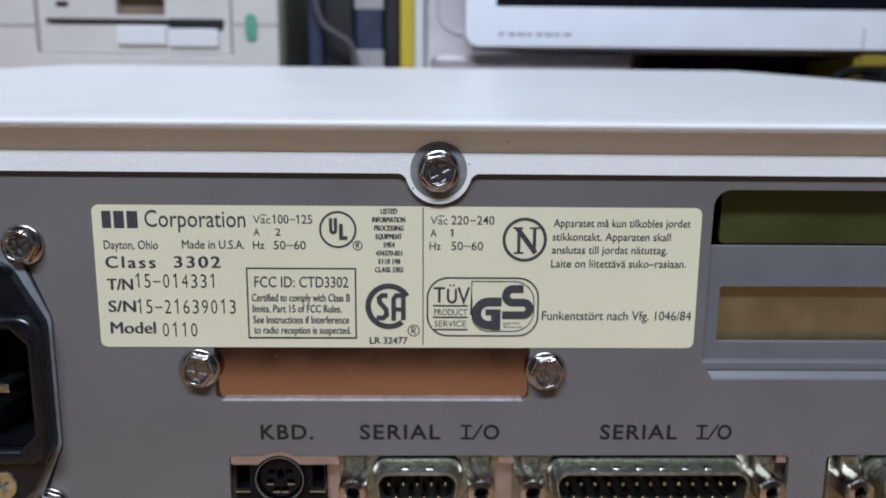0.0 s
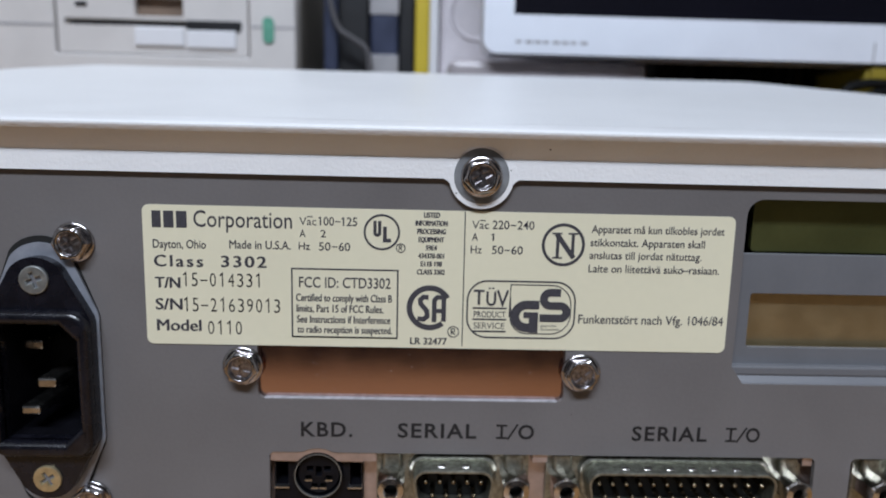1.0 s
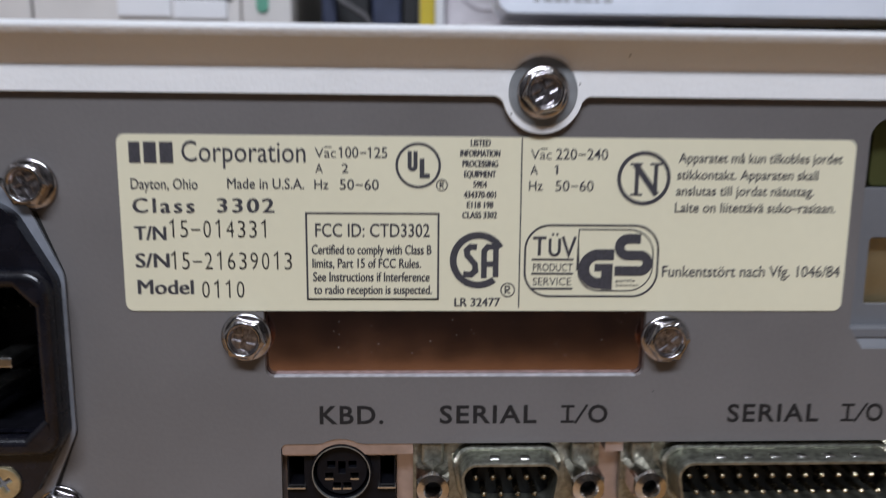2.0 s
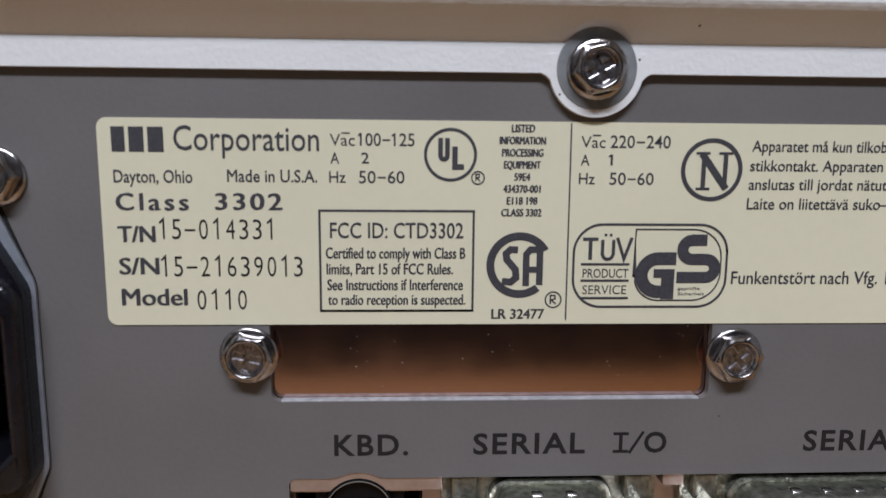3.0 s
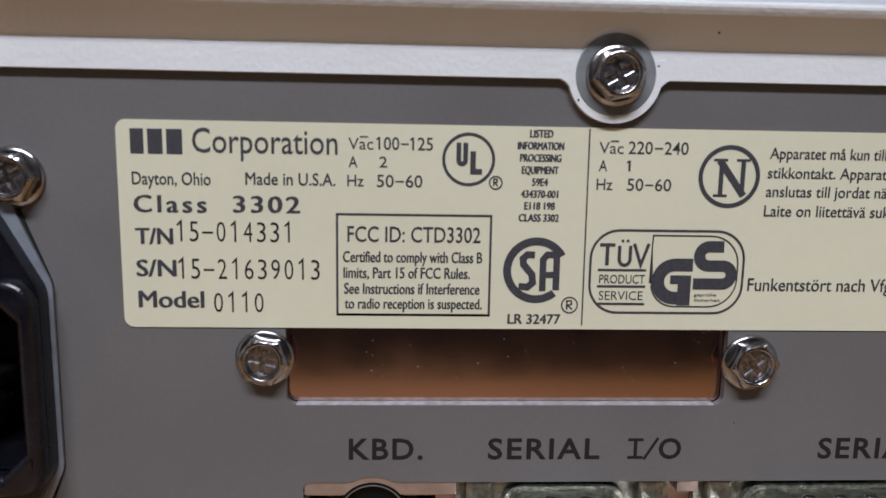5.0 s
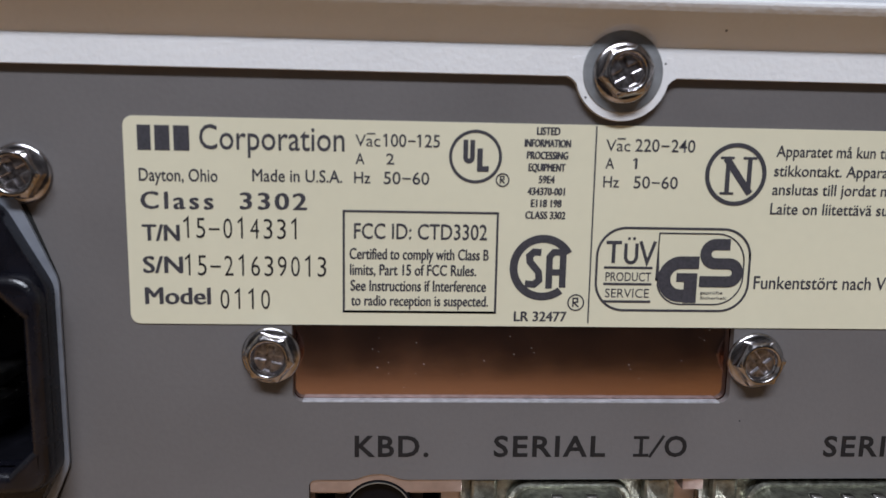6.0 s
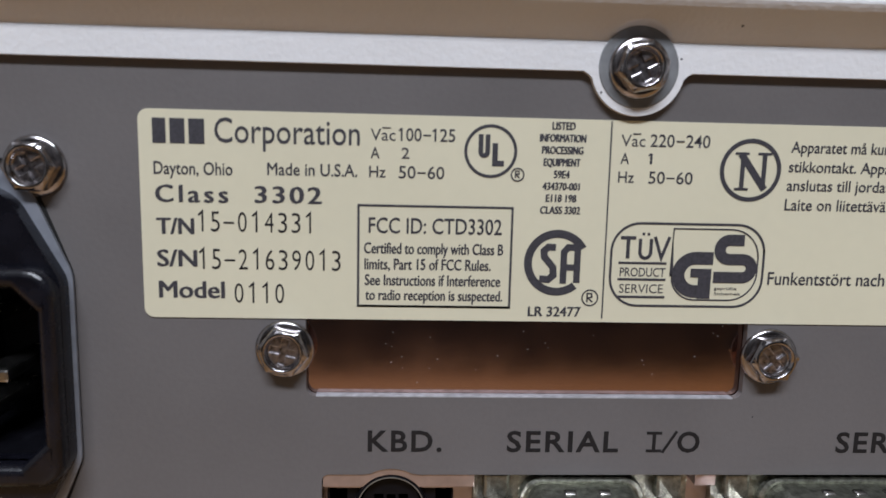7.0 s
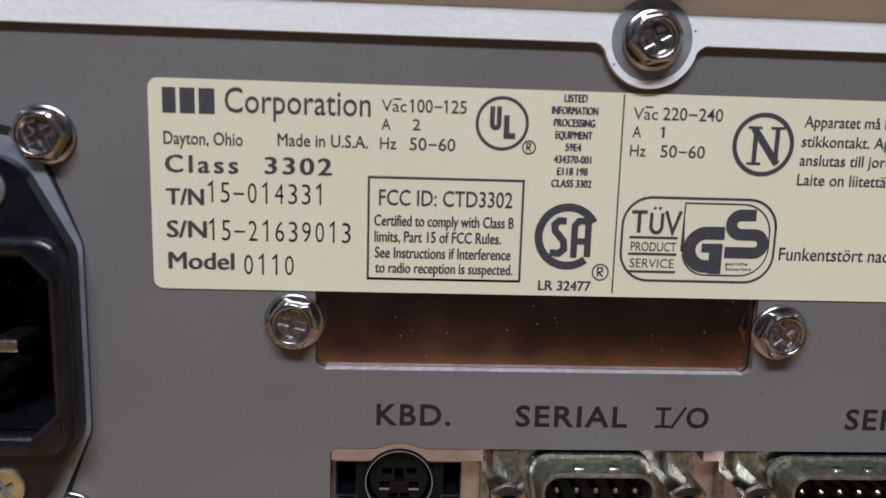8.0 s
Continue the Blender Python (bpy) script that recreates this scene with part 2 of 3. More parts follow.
def ring(cx, cz, r1, r0, y, a0=0.0, a1=360.0, n=56):
    bm = bmesh.new()
    o, i = arc(cx, cz, r1, a0, a1, n), arc(cx, cz, r0, a0, a1, n)
    for k in range(n):
        bm.faces.new([bm.verts.new((x, y, z)) for x, z in (o[k], o[k + 1], i[k + 1], i[k])])
    return bm


def stroke(points, w, y):
    """A flat ribbon of width w along a polyline, with mitred joints."""
    p = [Vector((a, b)) for a, b in points]
    p = [q for i, q in enumerate(p) if i == 0 or (q - p[i - 1]).length > 0.02]
    left, right = [], []
    for i in range(len(p)):
        d0 = (p[i] - p[i - 1]).normalized() if i else (p[1] - p[0]).normalized()
        d1 = (p[i + 1] - p[i]).normalized() if i < len(p) - 1 else d0
        n0, n1 = Vector((-d0.y, d0.x)), Vector((-d1.y, d1.x))
        m = (n0 + n1).normalized()
        m = m * (w / 2 / max(0.35, m.dot(n0)))
        left.append(p[i] + m), right.append(p[i] - m)
    bm = bmesh.new()
    for i in range(len(p) - 1):
        bm.faces.new([bm.verts.new((v.x, y, v.y)) for v in (left[i], left[i + 1], right[i + 1], right[i])])
    return bm


def outline(loop, w, y):
    return stroke(loop + [loop[0], loop[1]], w, y)


# ---- the room ----
def structure(name, bm, mat, label, category):
    return tagged(part(name, bm, mat), label, category, kind="structure")


structure("floor", box(-2000, 2000, -2000, 1600, -760, -740), M_FLOOR, "unseen floor, darkened for the plate's reflection", "floor")
structure("ceiling", box(-2000, 2000, -2000, 1600, 1560, 1580), M_CEIL, "off-white painted ceiling", "ceiling")
structure("wall_north", box(-2000, 2000, 1600, 1650, -740, 1560), M_WALL, "plain warm grey painted wall", "wall")
# wall behind the camera, added dark to shape the reflections
structure("wall_south", box(-2000, 2000, -2050, -2000, -740, 1560), M_DWALL, "unseen wall, near-black for the plate's dark reflection", "wall")
structure("wall_east", box(2000, 2050, -2050, 1650, -740, 1560), M_WALL, "plain warm grey painted wall", "wall")
structure("wall_west", box(-2050, -2000, -2050, 1650, -740, 1560), M_WALL, "plain warm grey painted wall", "wall")

desk = thing("desk", 0, 0, -740, "orange-brown wooden desk under all the machines", "desk")
# front edge set short so the plate's top reflects the dark beyond
part("desktop", box(-700, 900, -227, 800, -28, 0, 3), M_WOOD, desk)
for lx in (-660, 860):
    for ly in (-185, 760):
        part("leg", box(lx - 25, lx + 25, ly - 25, ly + 25, -740, -28, 2), M_WOOD, desk)

# the second fixture is added, only to house the rear fill lamp
for lx, ly in ((-100, -1150), (350, 900)):
    lamp = thing("ceiling_light", lx, ly, 1560, "unseen white fluorescent ceiling light fixture", "lamp")
    part("housing", box(lx - 620, lx + 620, ly - 170, ly + 170, 1535, 1560, 4), M_CEIL, lamp)
    part("diffuser", box(lx - 600, lx + 600, ly - 150, ly + 150, 1508, 1535, 6), M_LAMP, lamp, "glowing white diffuser")

# ---- the machine whose back is filmed ----
pc = thing("computer", 0, 0, 0, "grey and off-white vintage desktop computer, back panel towards the viewer", "computer")

# cut-outs of the back panel
SLOT = rrect(-6.9, 73.6, 54.1, 86.0, 1.2)
KX, KZ = 4.85, 56.85
PORTS = ([(-4.8, 40.0), (106.9, 40.0)] + arc(105.7, 61.0, 1.2, 0, 90, 5) + [(KX + 5.0, 62.1), (KX + 4.2, 62.08), (KX + 3.6, 62.15)] + arc(KX, KZ, 6.1, 62, 118, 14) +
         [(KX - 3.6, 62.15), (KX - 4.2, 62.08), (KX - 5.0, 62.1)] + arc(-3.8, 61.1, 1.0, 90, 180, 5))
PORTS2 = [(114.4, 40.0), (173.0, 40.0)] + arc(171.8, 61.0, 1.2, 0, 90, 5) + arc(115.6, 61.0, 1.2, 90, 180, 5)
RECESS = [(90.2, 78.0), (172.0, 78.0), (172.0, 115.2)] + arc(91.3, 111.9, 3.3, 90, 180, 8) + [(87.7, 81.6)]
PX0, PX1, PZ0 = -120.0, 205.0, 8.0
IX, IZ = -47.55, 77.4
INLET = rrect(IX - 8.4, IZ - 12.7, IX + 8.4, IZ + 12.0, 1.0)
part("back_panel", plate([(PX0, PZ0), (PX1, PZ0), (PX1, 122.5), (PX0, 122.5)], [SLOT, PORTS, PORTS2, RECESS, INLET], 0, 1.1, 0.12), M_PANEL, pc,
     "mid-grey painted steel back panel")

# cover: flange, undercut lip, rounded edge and the sloping top
SLOPE = 0.152
BX, BZ = 36.15, 118.5


def cover_top(y):
    return 127.3 + SLOPE * (y + 3.0)


def cover():
    bm = bmesh.new()
    prof = ([(-0.95, 117.9), (-0.95, 121.0), (-0.9, 121.35), (-0.8, 121.6), (-0.72, 121.75)] + [(-0.72 - 3.68 * k / 24, 121.75 + 3.9 * k / 24) for k in range(1, 25)] +
            [(-4.7, 126.1), (-4.9, 126.5), (-4.9, 126.85), (-4.65, 127.15), (-4.2, 127.35), (-3.5, 127.55), (0.0, 128.2), (6.0, cover_top(6))])
    xs = sorted([PX0 - 1] + [PX0 + 8 * i for i in range(1, 40)] + [PX1 + 1] + [BX - 7 + 0.2 * i for i in range(71)])
    # a round notch in the lip clears the middle screw
    def notched(x, y, z):
        t = min(1.0, max(0.0, (5.75 - math.hypot(x - BX, z - BZ)) / 0.6))
        t = t * t * (3 - 2 * t)
        return y + (max(y, -0.9) - y) * t

    grid = [[bm.verts.new((x, notched(x, y, z), z)) for y, z in prof] for x in xs]
    for a, b in zip(grid, grid[1:]):
        for k in range(len(prof) - 1):
            bm.faces.new((a[k], b[k], b[k + 1], a[k + 1]))
    # sloping top with cut far corners
    far = [(PX1 + 1, 6.0), (PX1 + 1, 46.0), (158.0, 158.0), (-108.0, 158.0), (PX0 - 1, 125.0), (PX0 - 1, 6.0)]
    top = bm.faces.new([bm.verts.new((x, y, cover_top(y))) for x, y in far])
    down = [bm.verts.new((x, y + 1.0, 9.0)) for x, y in far]
    tv = list(top.verts)
    for i in range(5):
        bm.faces.new((tv[i], tv[i + 1], down[i + 1], down[i]))
    bmesh.ops.remove_doubles(bm, verts=bm.verts, dist=0.01)
    return bm


cv = part("cover", cover(), M_COVER, pc, "off-white speckle-painted sheet metal cover")
sol = cv.modifiers.new("thick", "SOLIDIFY")
sol.thickness, sol.offset = 0.0009, -1.0
# round tab of the flange round the middle screw
part("flange_tab", plate([(BX - 7.3, 117.95), (BX - 6.5, 117.5)] + arc(BX, BZ, 6.2, 194, 346, 28) + [(BX + 6.5, 117.5), (BX + 7.3, 117.95), (BX + 6.4, 120.4), (BX - 6.4, 120.4)], [], -1.0, -0.05, 0.12), M_COVER, pc)
part("tab_washer", lathe(BX, BZ, [(5.25, -0.9), (5.25, -1.06), (5.15, -1.12), (3.0, -1.12)], 48), M_WASHER, pc, "bare grey ring worn into the paint")
part("case_side", box(PX0, PX0 + 1.2, 2, 120, 8, 118), M_PANEL, pc)
part("case_side", box(PX1 - 1.2, PX1, 2, 55, 8, 118), M_PANEL, pc)
part("case_bottom", box(PX0, PX1, 2, 55, 8, 9.2), M_PANEL, pc)
for fx in (-100, 180):
    for fy in (14, 48):
        part("foot", box(fx - 8, fx + 8, fy - 6, fy + 6, 0, 8, 1.5), M_BLACK, pc, "black rubber foot")
# added backing, unseen; its near-black holds the shade inside the case
part("dark_backing", box(PX0 + 2, PX1 - 2, 52, 53, 10, 117), M_DEPTH_BLACK, pc)

# blank plate behind the label's slot
part("blanking_plate", plate(rrect(-10.5, 71.0, 57.5, 88.5, 1.5), [], 1.3, 2.1), M_PLATE, pc, "bare metal blanking plate, desk reflection in its salmon tint")
part("worn_edge", box(-5.6, 52.8, -0.04, 1.2, 73.45, 73.68, 0.05), M_EDGE, pc, "bright worn metal edge")
# bracket behind the ports, with openings for the sockets
part("port_bracket", plate([(-12, 36), (112, 36), (112, 66), (-12, 66)], [rrect(-4.3, 38, 13.9, 59.7, 0.3)], 3.6, 4.4), M_BRACK, pc, "bare metal bracket, desk reflection in its pinkish tint")
for lx0, lx1 in ((48.6, 51.6), (104.6, 106.6)):
    part("bracket_lip", plate([(lx0, 60.3), (lx1, 60.3), (lx1, 62.0), (lx0, 62.0)], [], 0.6, 3.5), M_BRACK, pc)
part("bracket_lip", plate([(-4.6, 59.6)] + arc(KX, KZ, 5.12, 148, 32, 20) + [(13.95, 59.6), (13.95, 60.3), (16.4, 60.3), (16.4, 63.0), (-4.6, 63.0)], [], 1.2, 3.4), M_BRACK, pc)
part("port_bracket", plate([(113, 36), (176, 36), (176, 66), (113, 66)], [], 3.6, 4.4), M_BRACK, pc)

part("bare_edge", plate([(-4.7, 60.2), (KX - 4.5, 60.2)] + arc(KX, KZ, 5.14, 140, 40, 20) + [(KX + 4.5, 60.2), (16.6, 60.2), (16.6, 62.02), (KX + 5.0, 62.02), (KX + 4.2, 62.0), (KX + 3.6, 62.05)] +
                        arc(KX, KZ, 6.05, 62, 118, 14) + [(KX - 3.6, 62.05), (KX - 4.2, 62.0), (KX - 5.0, 62.02), (-4.7, 62.02)], [], 0.25, 1.1, 0.05), M_BRACK, pc, "bare metal edge round the cut-out, desk reflection in its tint")

# stepped recess with two open card slots
WIN1 = [(90.6, 104.4), (168, 104.4), (168, 114.8), (90.6, 114.8)]
WIN2 = rrect(91.6, 84.9, 168, 96.0, 0.6)
part("slot_frame", plate([(86.0, 79.5), (174, 79.5), (174, 104.2), (86.0, 104.2)], [WIN2], 3.0, 3.9, 0.15), M_INNER, pc, "blue-grey steel slot frame")
# side wall in near-black: the recess's shade is put into its colour
part("recess_side_shade", box(86.4, 87.6, 1.15, 12.0, 80, 116), M_DEPTH_BLACK, pc)
part("recess_ledge", box(88.0, 172, 1.15, 3.0, 79.3, 81.5, 0.5), M_INNER, pc)


def ledge():
    bm = bmesh.new()
    prof = [(0.2, 77.9), (0.6, 78.3), (2.9, 81.4), (2.9, 77.5), (0.9, 77.5)]
    a = [bm.verts.new((88.2 + 2.0 * (81.6 - z) / 3.6, y, z)) for y, z in prof]
    b = [bm.verts.new((172.0, y, z)) for y, z in prof]
    for i in range(5):
        bm.faces.new((a[i], a[(i + 1) % 5], b[(i + 1) % 5], b[i]))
    bm.faces.new(a)
    bm.faces.new(b)
    return bm


part("recess_slope", ledge(), M_INNER, pc)
part("slot_plate", plate(rrect(91.2, 104.5, 172, 118.0, 0.8), [], 4.2, 5.4), M_PCB, pc, "dark olive-green bare metal slot plate")
part("slot_plate", plate([(88.5, 83.5), (172, 83.5), (172, 97.5), (88.5, 97.5)], [], 5.2, 6.0), M_PLATE2, pc, "bare metal slot plate, desk reflection in its yellowish tint")


# ---- screws ----
def cross(cx, cz, a, w, turn):
    pts = [(w, w), (w, a), (-w, a), (-w, w), (-a, w), (-a, -w), (-w, -w), (-w, -a), (w, -a), (w, -w), (a, -w), (a, w)]
    c, s = math.cos(radians(turn)), math.sin(radians(turn))
    return [(cx + c * x - s * z, cz + s * x + c * z) for x, z in pts]


def hex_ring(cx, cz, r, turn, n=48):
    """Points on a hexagon of corner radius r."""
    out = []
    for i in range(n):
        a = 360 * i / n
        k = math.cos(radians(30)) / math.cos(radians((a % 60) - 30))
        out.append((cx + r * k * math.cos(radians(a + turn)), cz + r * k * math.sin(radians(a + turn))))
    return out


def hex_screw(cx, cz, y, turn, slot, label, group="case screws"):
    """turn: of a hexagon corner; slot: of the cross."""
    ob = thing("screw", cx, y, cz, label, "screw", group)
    part("washer_flange", lathe(cx, cz, [(3.88, y - 0.02), (3.98, y - 0.2), (3.92, y - 0.42), (3.68, y - 0.62), (3.2, y - 0.74), (2.4, y - 0.74)], 64), M_SCREW, ob, smooth=True)
    bm = bmesh.new()
    n = 48
    loops = [(hex_ring(cx, cz, 3.52, turn), y - 0.5), (hex_ring(cx, cz, 3.5, turn), y - 2.0), (hex_ring(cx, cz, 3.38, turn), y - 2.14),
             (circle(cx, cz, 2.8, n), y - 2.36), (circle(cx, cz, 2.5, n), y - 2.42), (circle(cx, cz, 2.34, n), y - 2.34), (circle(cx, cz, 2.2, n), y - 1.75), (circle(cx, cz, 2.0, n), y - 1.55)]
    rot = int(round(turn / 360 * n))
    rings = []
    for k, (loop, yy) in enumerate(loops):
        if k >= 3:
            loop = [loop[(i + rot) % n] for i in range(n)]
        rings.append([bm.verts.new((x, yy, z)) for x, z in loop])
    for k, (a, b) in enumerate(zip(rings, rings[1:])):
        for i in range(n):
            f = bm.faces.new((a[i], a[(i + 1) % n], b[(i + 1) % n], b[i]))
            f.smooth = k >= 3
    part("hex_head", bm, M_SCREW, ob)
    part("recess_face", plate(circle(cx, cz, 2.1, 40), [cross(cx, cz, 1.75, 0.42, slot)], y - 1.56, y - 0.6, 0.14), M_DULL, ob)
    part("cross_floor", lathe(cx, cz, [(0.1, y - 0.75), (2.0, y - 1.2)], 16), M_DULL, ob)
    return ob


hex_screw(BX, BZ - 0.1, -1.1, 12, 28, "shiny nickel hex screw with cross slot in the flange tab")
hex_screw(-9.7, 80.2, 0, -10, -14, "shiny nickel hex screw with cross slot under the label")
hex_screw(57.3, 79.8, 0, 6, 40, "shiny nickel hex screw with cross slot under the label")
hex_screw(-41.2, 104.1, 0, 0, 30, "shiny nickel hex screw with cross slot beside the power inlet")
hex_screw(-40.6, 51.6, 0, 40, 10, "shiny nickel hex screw with cross slot below the power inlet")

# ---- power inlet ----
inlet = thing("power_inlet", IX, 0, IZ, "black plastic three-blade mains inlet screwed to the panel", "socket")


def lens_outline(grow, tall, side=0.0):
    """The inlet's six-sided flange with round ends; side: how much wider its straight flanks are."""
    r = 6.0 + grow
    zc = 18.2 + tall
    w, h = 10.0 + side, 12.3 + grow * 0.4
    right = [(IX + w, IZ - h), (IX + w, IZ + h)]
    return filleted(right + arc(IX, IZ + zc, r, 38, 142, 12) + [(IX - w, IZ + h), (IX - w, IZ - h)] + arc(IX, IZ - zc, r, 218, 322, 12), 4.5)


CAV = [(IX - 7.6, IZ - 11.9), (IX + 4.6, IZ - 11.9), (IX + 7.6, IZ - 8.9), (IX + 7.6, IZ + 8.4), (IX + 4.6, IZ + 11.4), (IX - 7.6, IZ + 11.4)]
# thin black plate reaching a little past the rim
part("black_border", plate(lens_outline(1.45, 2.3, 0.5), [INLET], -0.3, -0.03), M_DEPTH_BLACK, inlet, "thin black border plate")
part("rim_plate", plate(lens_outline(1.2, 1.3, 0.55), [INLET], -0.7, -0.31, 0.15), M_BARE, inlet, "worn light grey metal rim")
part("flange", plate(lens_outline(0, 0), [CAV], -2.9, -0.72, 0.6, 4), M_BLACK, inlet)
part("collar", plate(rrect(IX - 9.95, IZ - 15.0, IX + 9.95, IZ + 14.1, 3.4, 8), [CAV], -4.9, -2.4, 1.25, 6), M_BLACK, inlet)
part("cavity", plate(rrect(IX - 8.3, IZ - 12.6, IX + 8.3, IZ + 11.9, 0.5), [CAV], -0.6, 15.0), M_SOCKET, inlet)
part("cavity_floor", plate(rrect(IX - 8.3, IZ - 11.9, IX + 8.3, IZ + 11.9, 0.5), [], 14.5, 16.0), M_SOCKET, inlet)
for bx, bz, tip in ((-51.6, 83.0, 2.2), (-47.6, 76.4, -1.2), (-51.4, 70.4, -0.6)):
    part("blade", box(bx - 1.9, bx + 1.9, tip, 15.0, bz - 0.95, bz + 0.95, 0.45), M_TIN, inlet, "tinned flat contact blade")
for sz, mat, lab, turn in ((97.3, M_GREYSC, "grey zinc flat cross-slot screw in the power inlet", 20), (57.4, M_BRASSY, "yellowish flat cross-slot screw in the power inlet", 30)):
    sc = thing("inlet_screw", IX, -2.9, sz, lab, "screw", "inlet screws")
    part("head", plate(circle(IX, sz, 2.75, 36), [cross(IX, sz, 1.45, 0.34, turn)], -3.4, -2.7, 0.22), mat, sc)
    # shallow floor; the slot's depth shade is put into its dark grey
    part("cross_floor", lathe(IX, sz, [(0.1, -2.92), (1.6, -2.95)], 16), M_INNER, sc, "cross slot floor, greyed for its depth shade")

# ---- rating label ----
lab = thing("rating_label", 28.8, -0.2, 84.5, "cream rating label with dark printed lettering and test marks", "label")
part("film", plate(rrect(-28.1, 84.45, 85.8, 111.75, 1.3), [], -0.18, -0.02), M_LABEL, lab)
LY = -0.225


def ink(body, x0, x1, z, cap, bold=0.0, mat=None, spread=1.0):
    if bold > 0:
        # heavy print: struck three times side by side
        w = 5 * bold
        for k, dx in enumerate((-w, 0.0, w)):
            words(body, x0 + w + dx, x1 - w + dx, z + 0.03 * k, cap * 0.97, LY - 0.003 * k, mat or M_INK, lab, 0.0, spread=spread)
        return
    fat = 0.0 if set(body) & set("MNWKV") else 0.007
    words(body, x0, x1, z, cap, LY, mat or M_INK, lab, fat, spread=spread)


def figures(body, x0, x1, z, cap):
    """Figures joined by a dash at half height; a leading one gets its flag."""
    left, _, right = body.partition("-")
    w = x1 - x0
    if right:
        wl = w * len(left) / (len(body) + 0.3) * 0.98
        wr = w * len(right) / (len(body) + 0.3) * 0.98
        figures(left, x0, x0 + wl, z, cap)
        figures(right, x1 - wr, x1, z, cap)
        mark(stroke([(x0 + wl + 0.22, z + 0.47 * cap), (x1 - wr - 0.22, z + 0.47 * cap)], 0.19, LY), "printed_text")
        return
    if body[0] == "1":
        mark(stroke([(x0, z + 0.78 * cap), (x0 + 0.34, z + 0.98 * cap)], 0.19, LY), "printed_text")
        x0 += 0.24
    ink(body, x0, x1, z, cap)


MARKS = [0]


def mark(bm, name="printed_mark"):
    MARKS[0] += 1
    bm.transform(Matrix.Translation((0, -0.003 * (MARKS[0] % 9), 0)))
    part(name, bm, M_INK, lab)


def stamped(body, x0, x1, z, cap):
    """Evenly spaced stamped figures."""
    n = len(body)
    pitch = (x1 - x0) / (n - 0.35)
    bms = []
    for i, c in enumerate(body):
        a = x0 + i * pitch
        w = pitch * 0.66
        if c == "1":
            bms.append(stroke([(a + 0.12 * w, z + 0.80 * cap), (a + 0.58 * w, z + cap), (a + 0.58 * w, z)], 0.24, LY))
        elif c == "-":
            bms.append(stroke([(a - 0.1 * w, z + 0.45 * cap), (a + 1.1 * w, z + 0.45 * cap)], 0.26, LY))
        else:
            me = glyphs(c, -0.006)
            lo, hi = min(v.co.x for v in me.vertices), max(v.co.x for v in me.vertices)
            top = max(v.co.y for v in me.vertices)
            bm = bmesh.new()
            bm.from_mesh(me)
            bpy.data.meshes.remove(me)
            for v in bm.verts:
                v.co = (a + (v.co.x - lo) / (hi - lo) * w, LY, z + v.co.y / top * cap)
            bms.append(bm)
    part("printed_text", joined(*bms), M_STAMP, lab)


# maker's name as plain bars
mark(flat([[(-26.3, 107.4), (-24.6, 107.4), (-24.6, 110.6), (-26.3, 110.6)], [(-24.1, 107.4), (-22.2, 107.4), (-22.2, 110.6), (-24.1, 110.6)],
           [(-21.7, 107.4), (-19.7, 107.4), (-19.7, 110.6), (-21.7, 110.6)]], LY), "printed_bar")
ink("Corporation", -18.44, 0.22, 107.65, 3.2, 0.002)
ink("Dayton, Ohio", -26.28, -16.21, 103.42, 1.66, 0.005)
ink("Made in U.S.A.", -11.76, -0.09, 103.58, 1.62, 0.005)
ink("Class", -26.22, -16.82, 99.82, 2.28, 0.022, spread=1.3)
ink("3302", -13.45, -4.69, 99.92, 2.22, 0.022, spread=1.2)
ink("T/N", -26.2, -21.29, 95.62, 2.15, 0.02)
stamped("15-014331", -20.9, -5.77, 96.05, 2.65)
ink("S/N", -26.24, -21.01, 91.32, 2.25, 0.02)
stamped("15-21639013", -20.86, -2.24, 91.05, 2.7)
ink("Model", -26.14, -17.51, 87.11, 2.3, 0.02)
stamped("0110", -16.26, -9.74, 86.55, 2.65)
for vx, nums, one in ((1.61, ("100-125", 5.28, 12.65), ("2", 5.66, 6.69)), (34.67, ("220-240", 38.59, 46.69), ("1", 38.45, 39.0))):
    ink("Vac", vx, vx + 3.25, 108.4, 1.5)
    mark(flat([[(vx + 1.5, 109.95), (vx + 2.6, 109.95), (vx + 2.6, 110.12), (vx + 1.5, 110.12)]], LY), "printed_bar")
    figures(nums[0], nums[1], nums[2], 108.4, 1.65)
    ink("A", vx + 0.03, vx + 1.2, 106.06, 1.45)
    figures(one[0], one[1], one[2], 106.1, 1.42)
    ink("Hz", vx - 0.15, vx + 2.0, 103.58, 1.5)
    figures("50-60", nums[1] + 0.05, nums[1] + 6.05, 103.53, 1.62)
for row, (body, x0, x1) in enumerate((("LISTED", 25.37, 28.5), ("INFORMATION", 23.79, 29.99), ("PROCESSING", 24.14, 29.69), ("EQUIPMENT", 24.42, 29.38),
                                      ("59E4", 25.84, 28.02), ("434370-001", 24.39, 29.45), ("E118 198", 24.9, 29.06), ("CLASS 3302", 24.2, 29.66))):
    ink(body, x0, x1, 110.32 - 1.586 * row, 1.0, 0.012)
mark(outline([(0.1, 86.35), (20.55, 86.35), (20.55, 99.9), (0.1, 99.9)], 0.30, LY), "printed_frame")
ink("FCC ID: CTD3302", 1.45, 19.19, 96.23, 2.1, 0.005)
ink("Certified to comply with Class B", 0.84, 19.5, 93.48, 1.5, 0.009)
ink("limits, Part 15 of FCC Rules.", 0.91, 17.88, 91.33, 1.5, 0.009)
ink("See Instructions if Interference", 0.98, 19.24, 89.17, 1.5, 0.009)
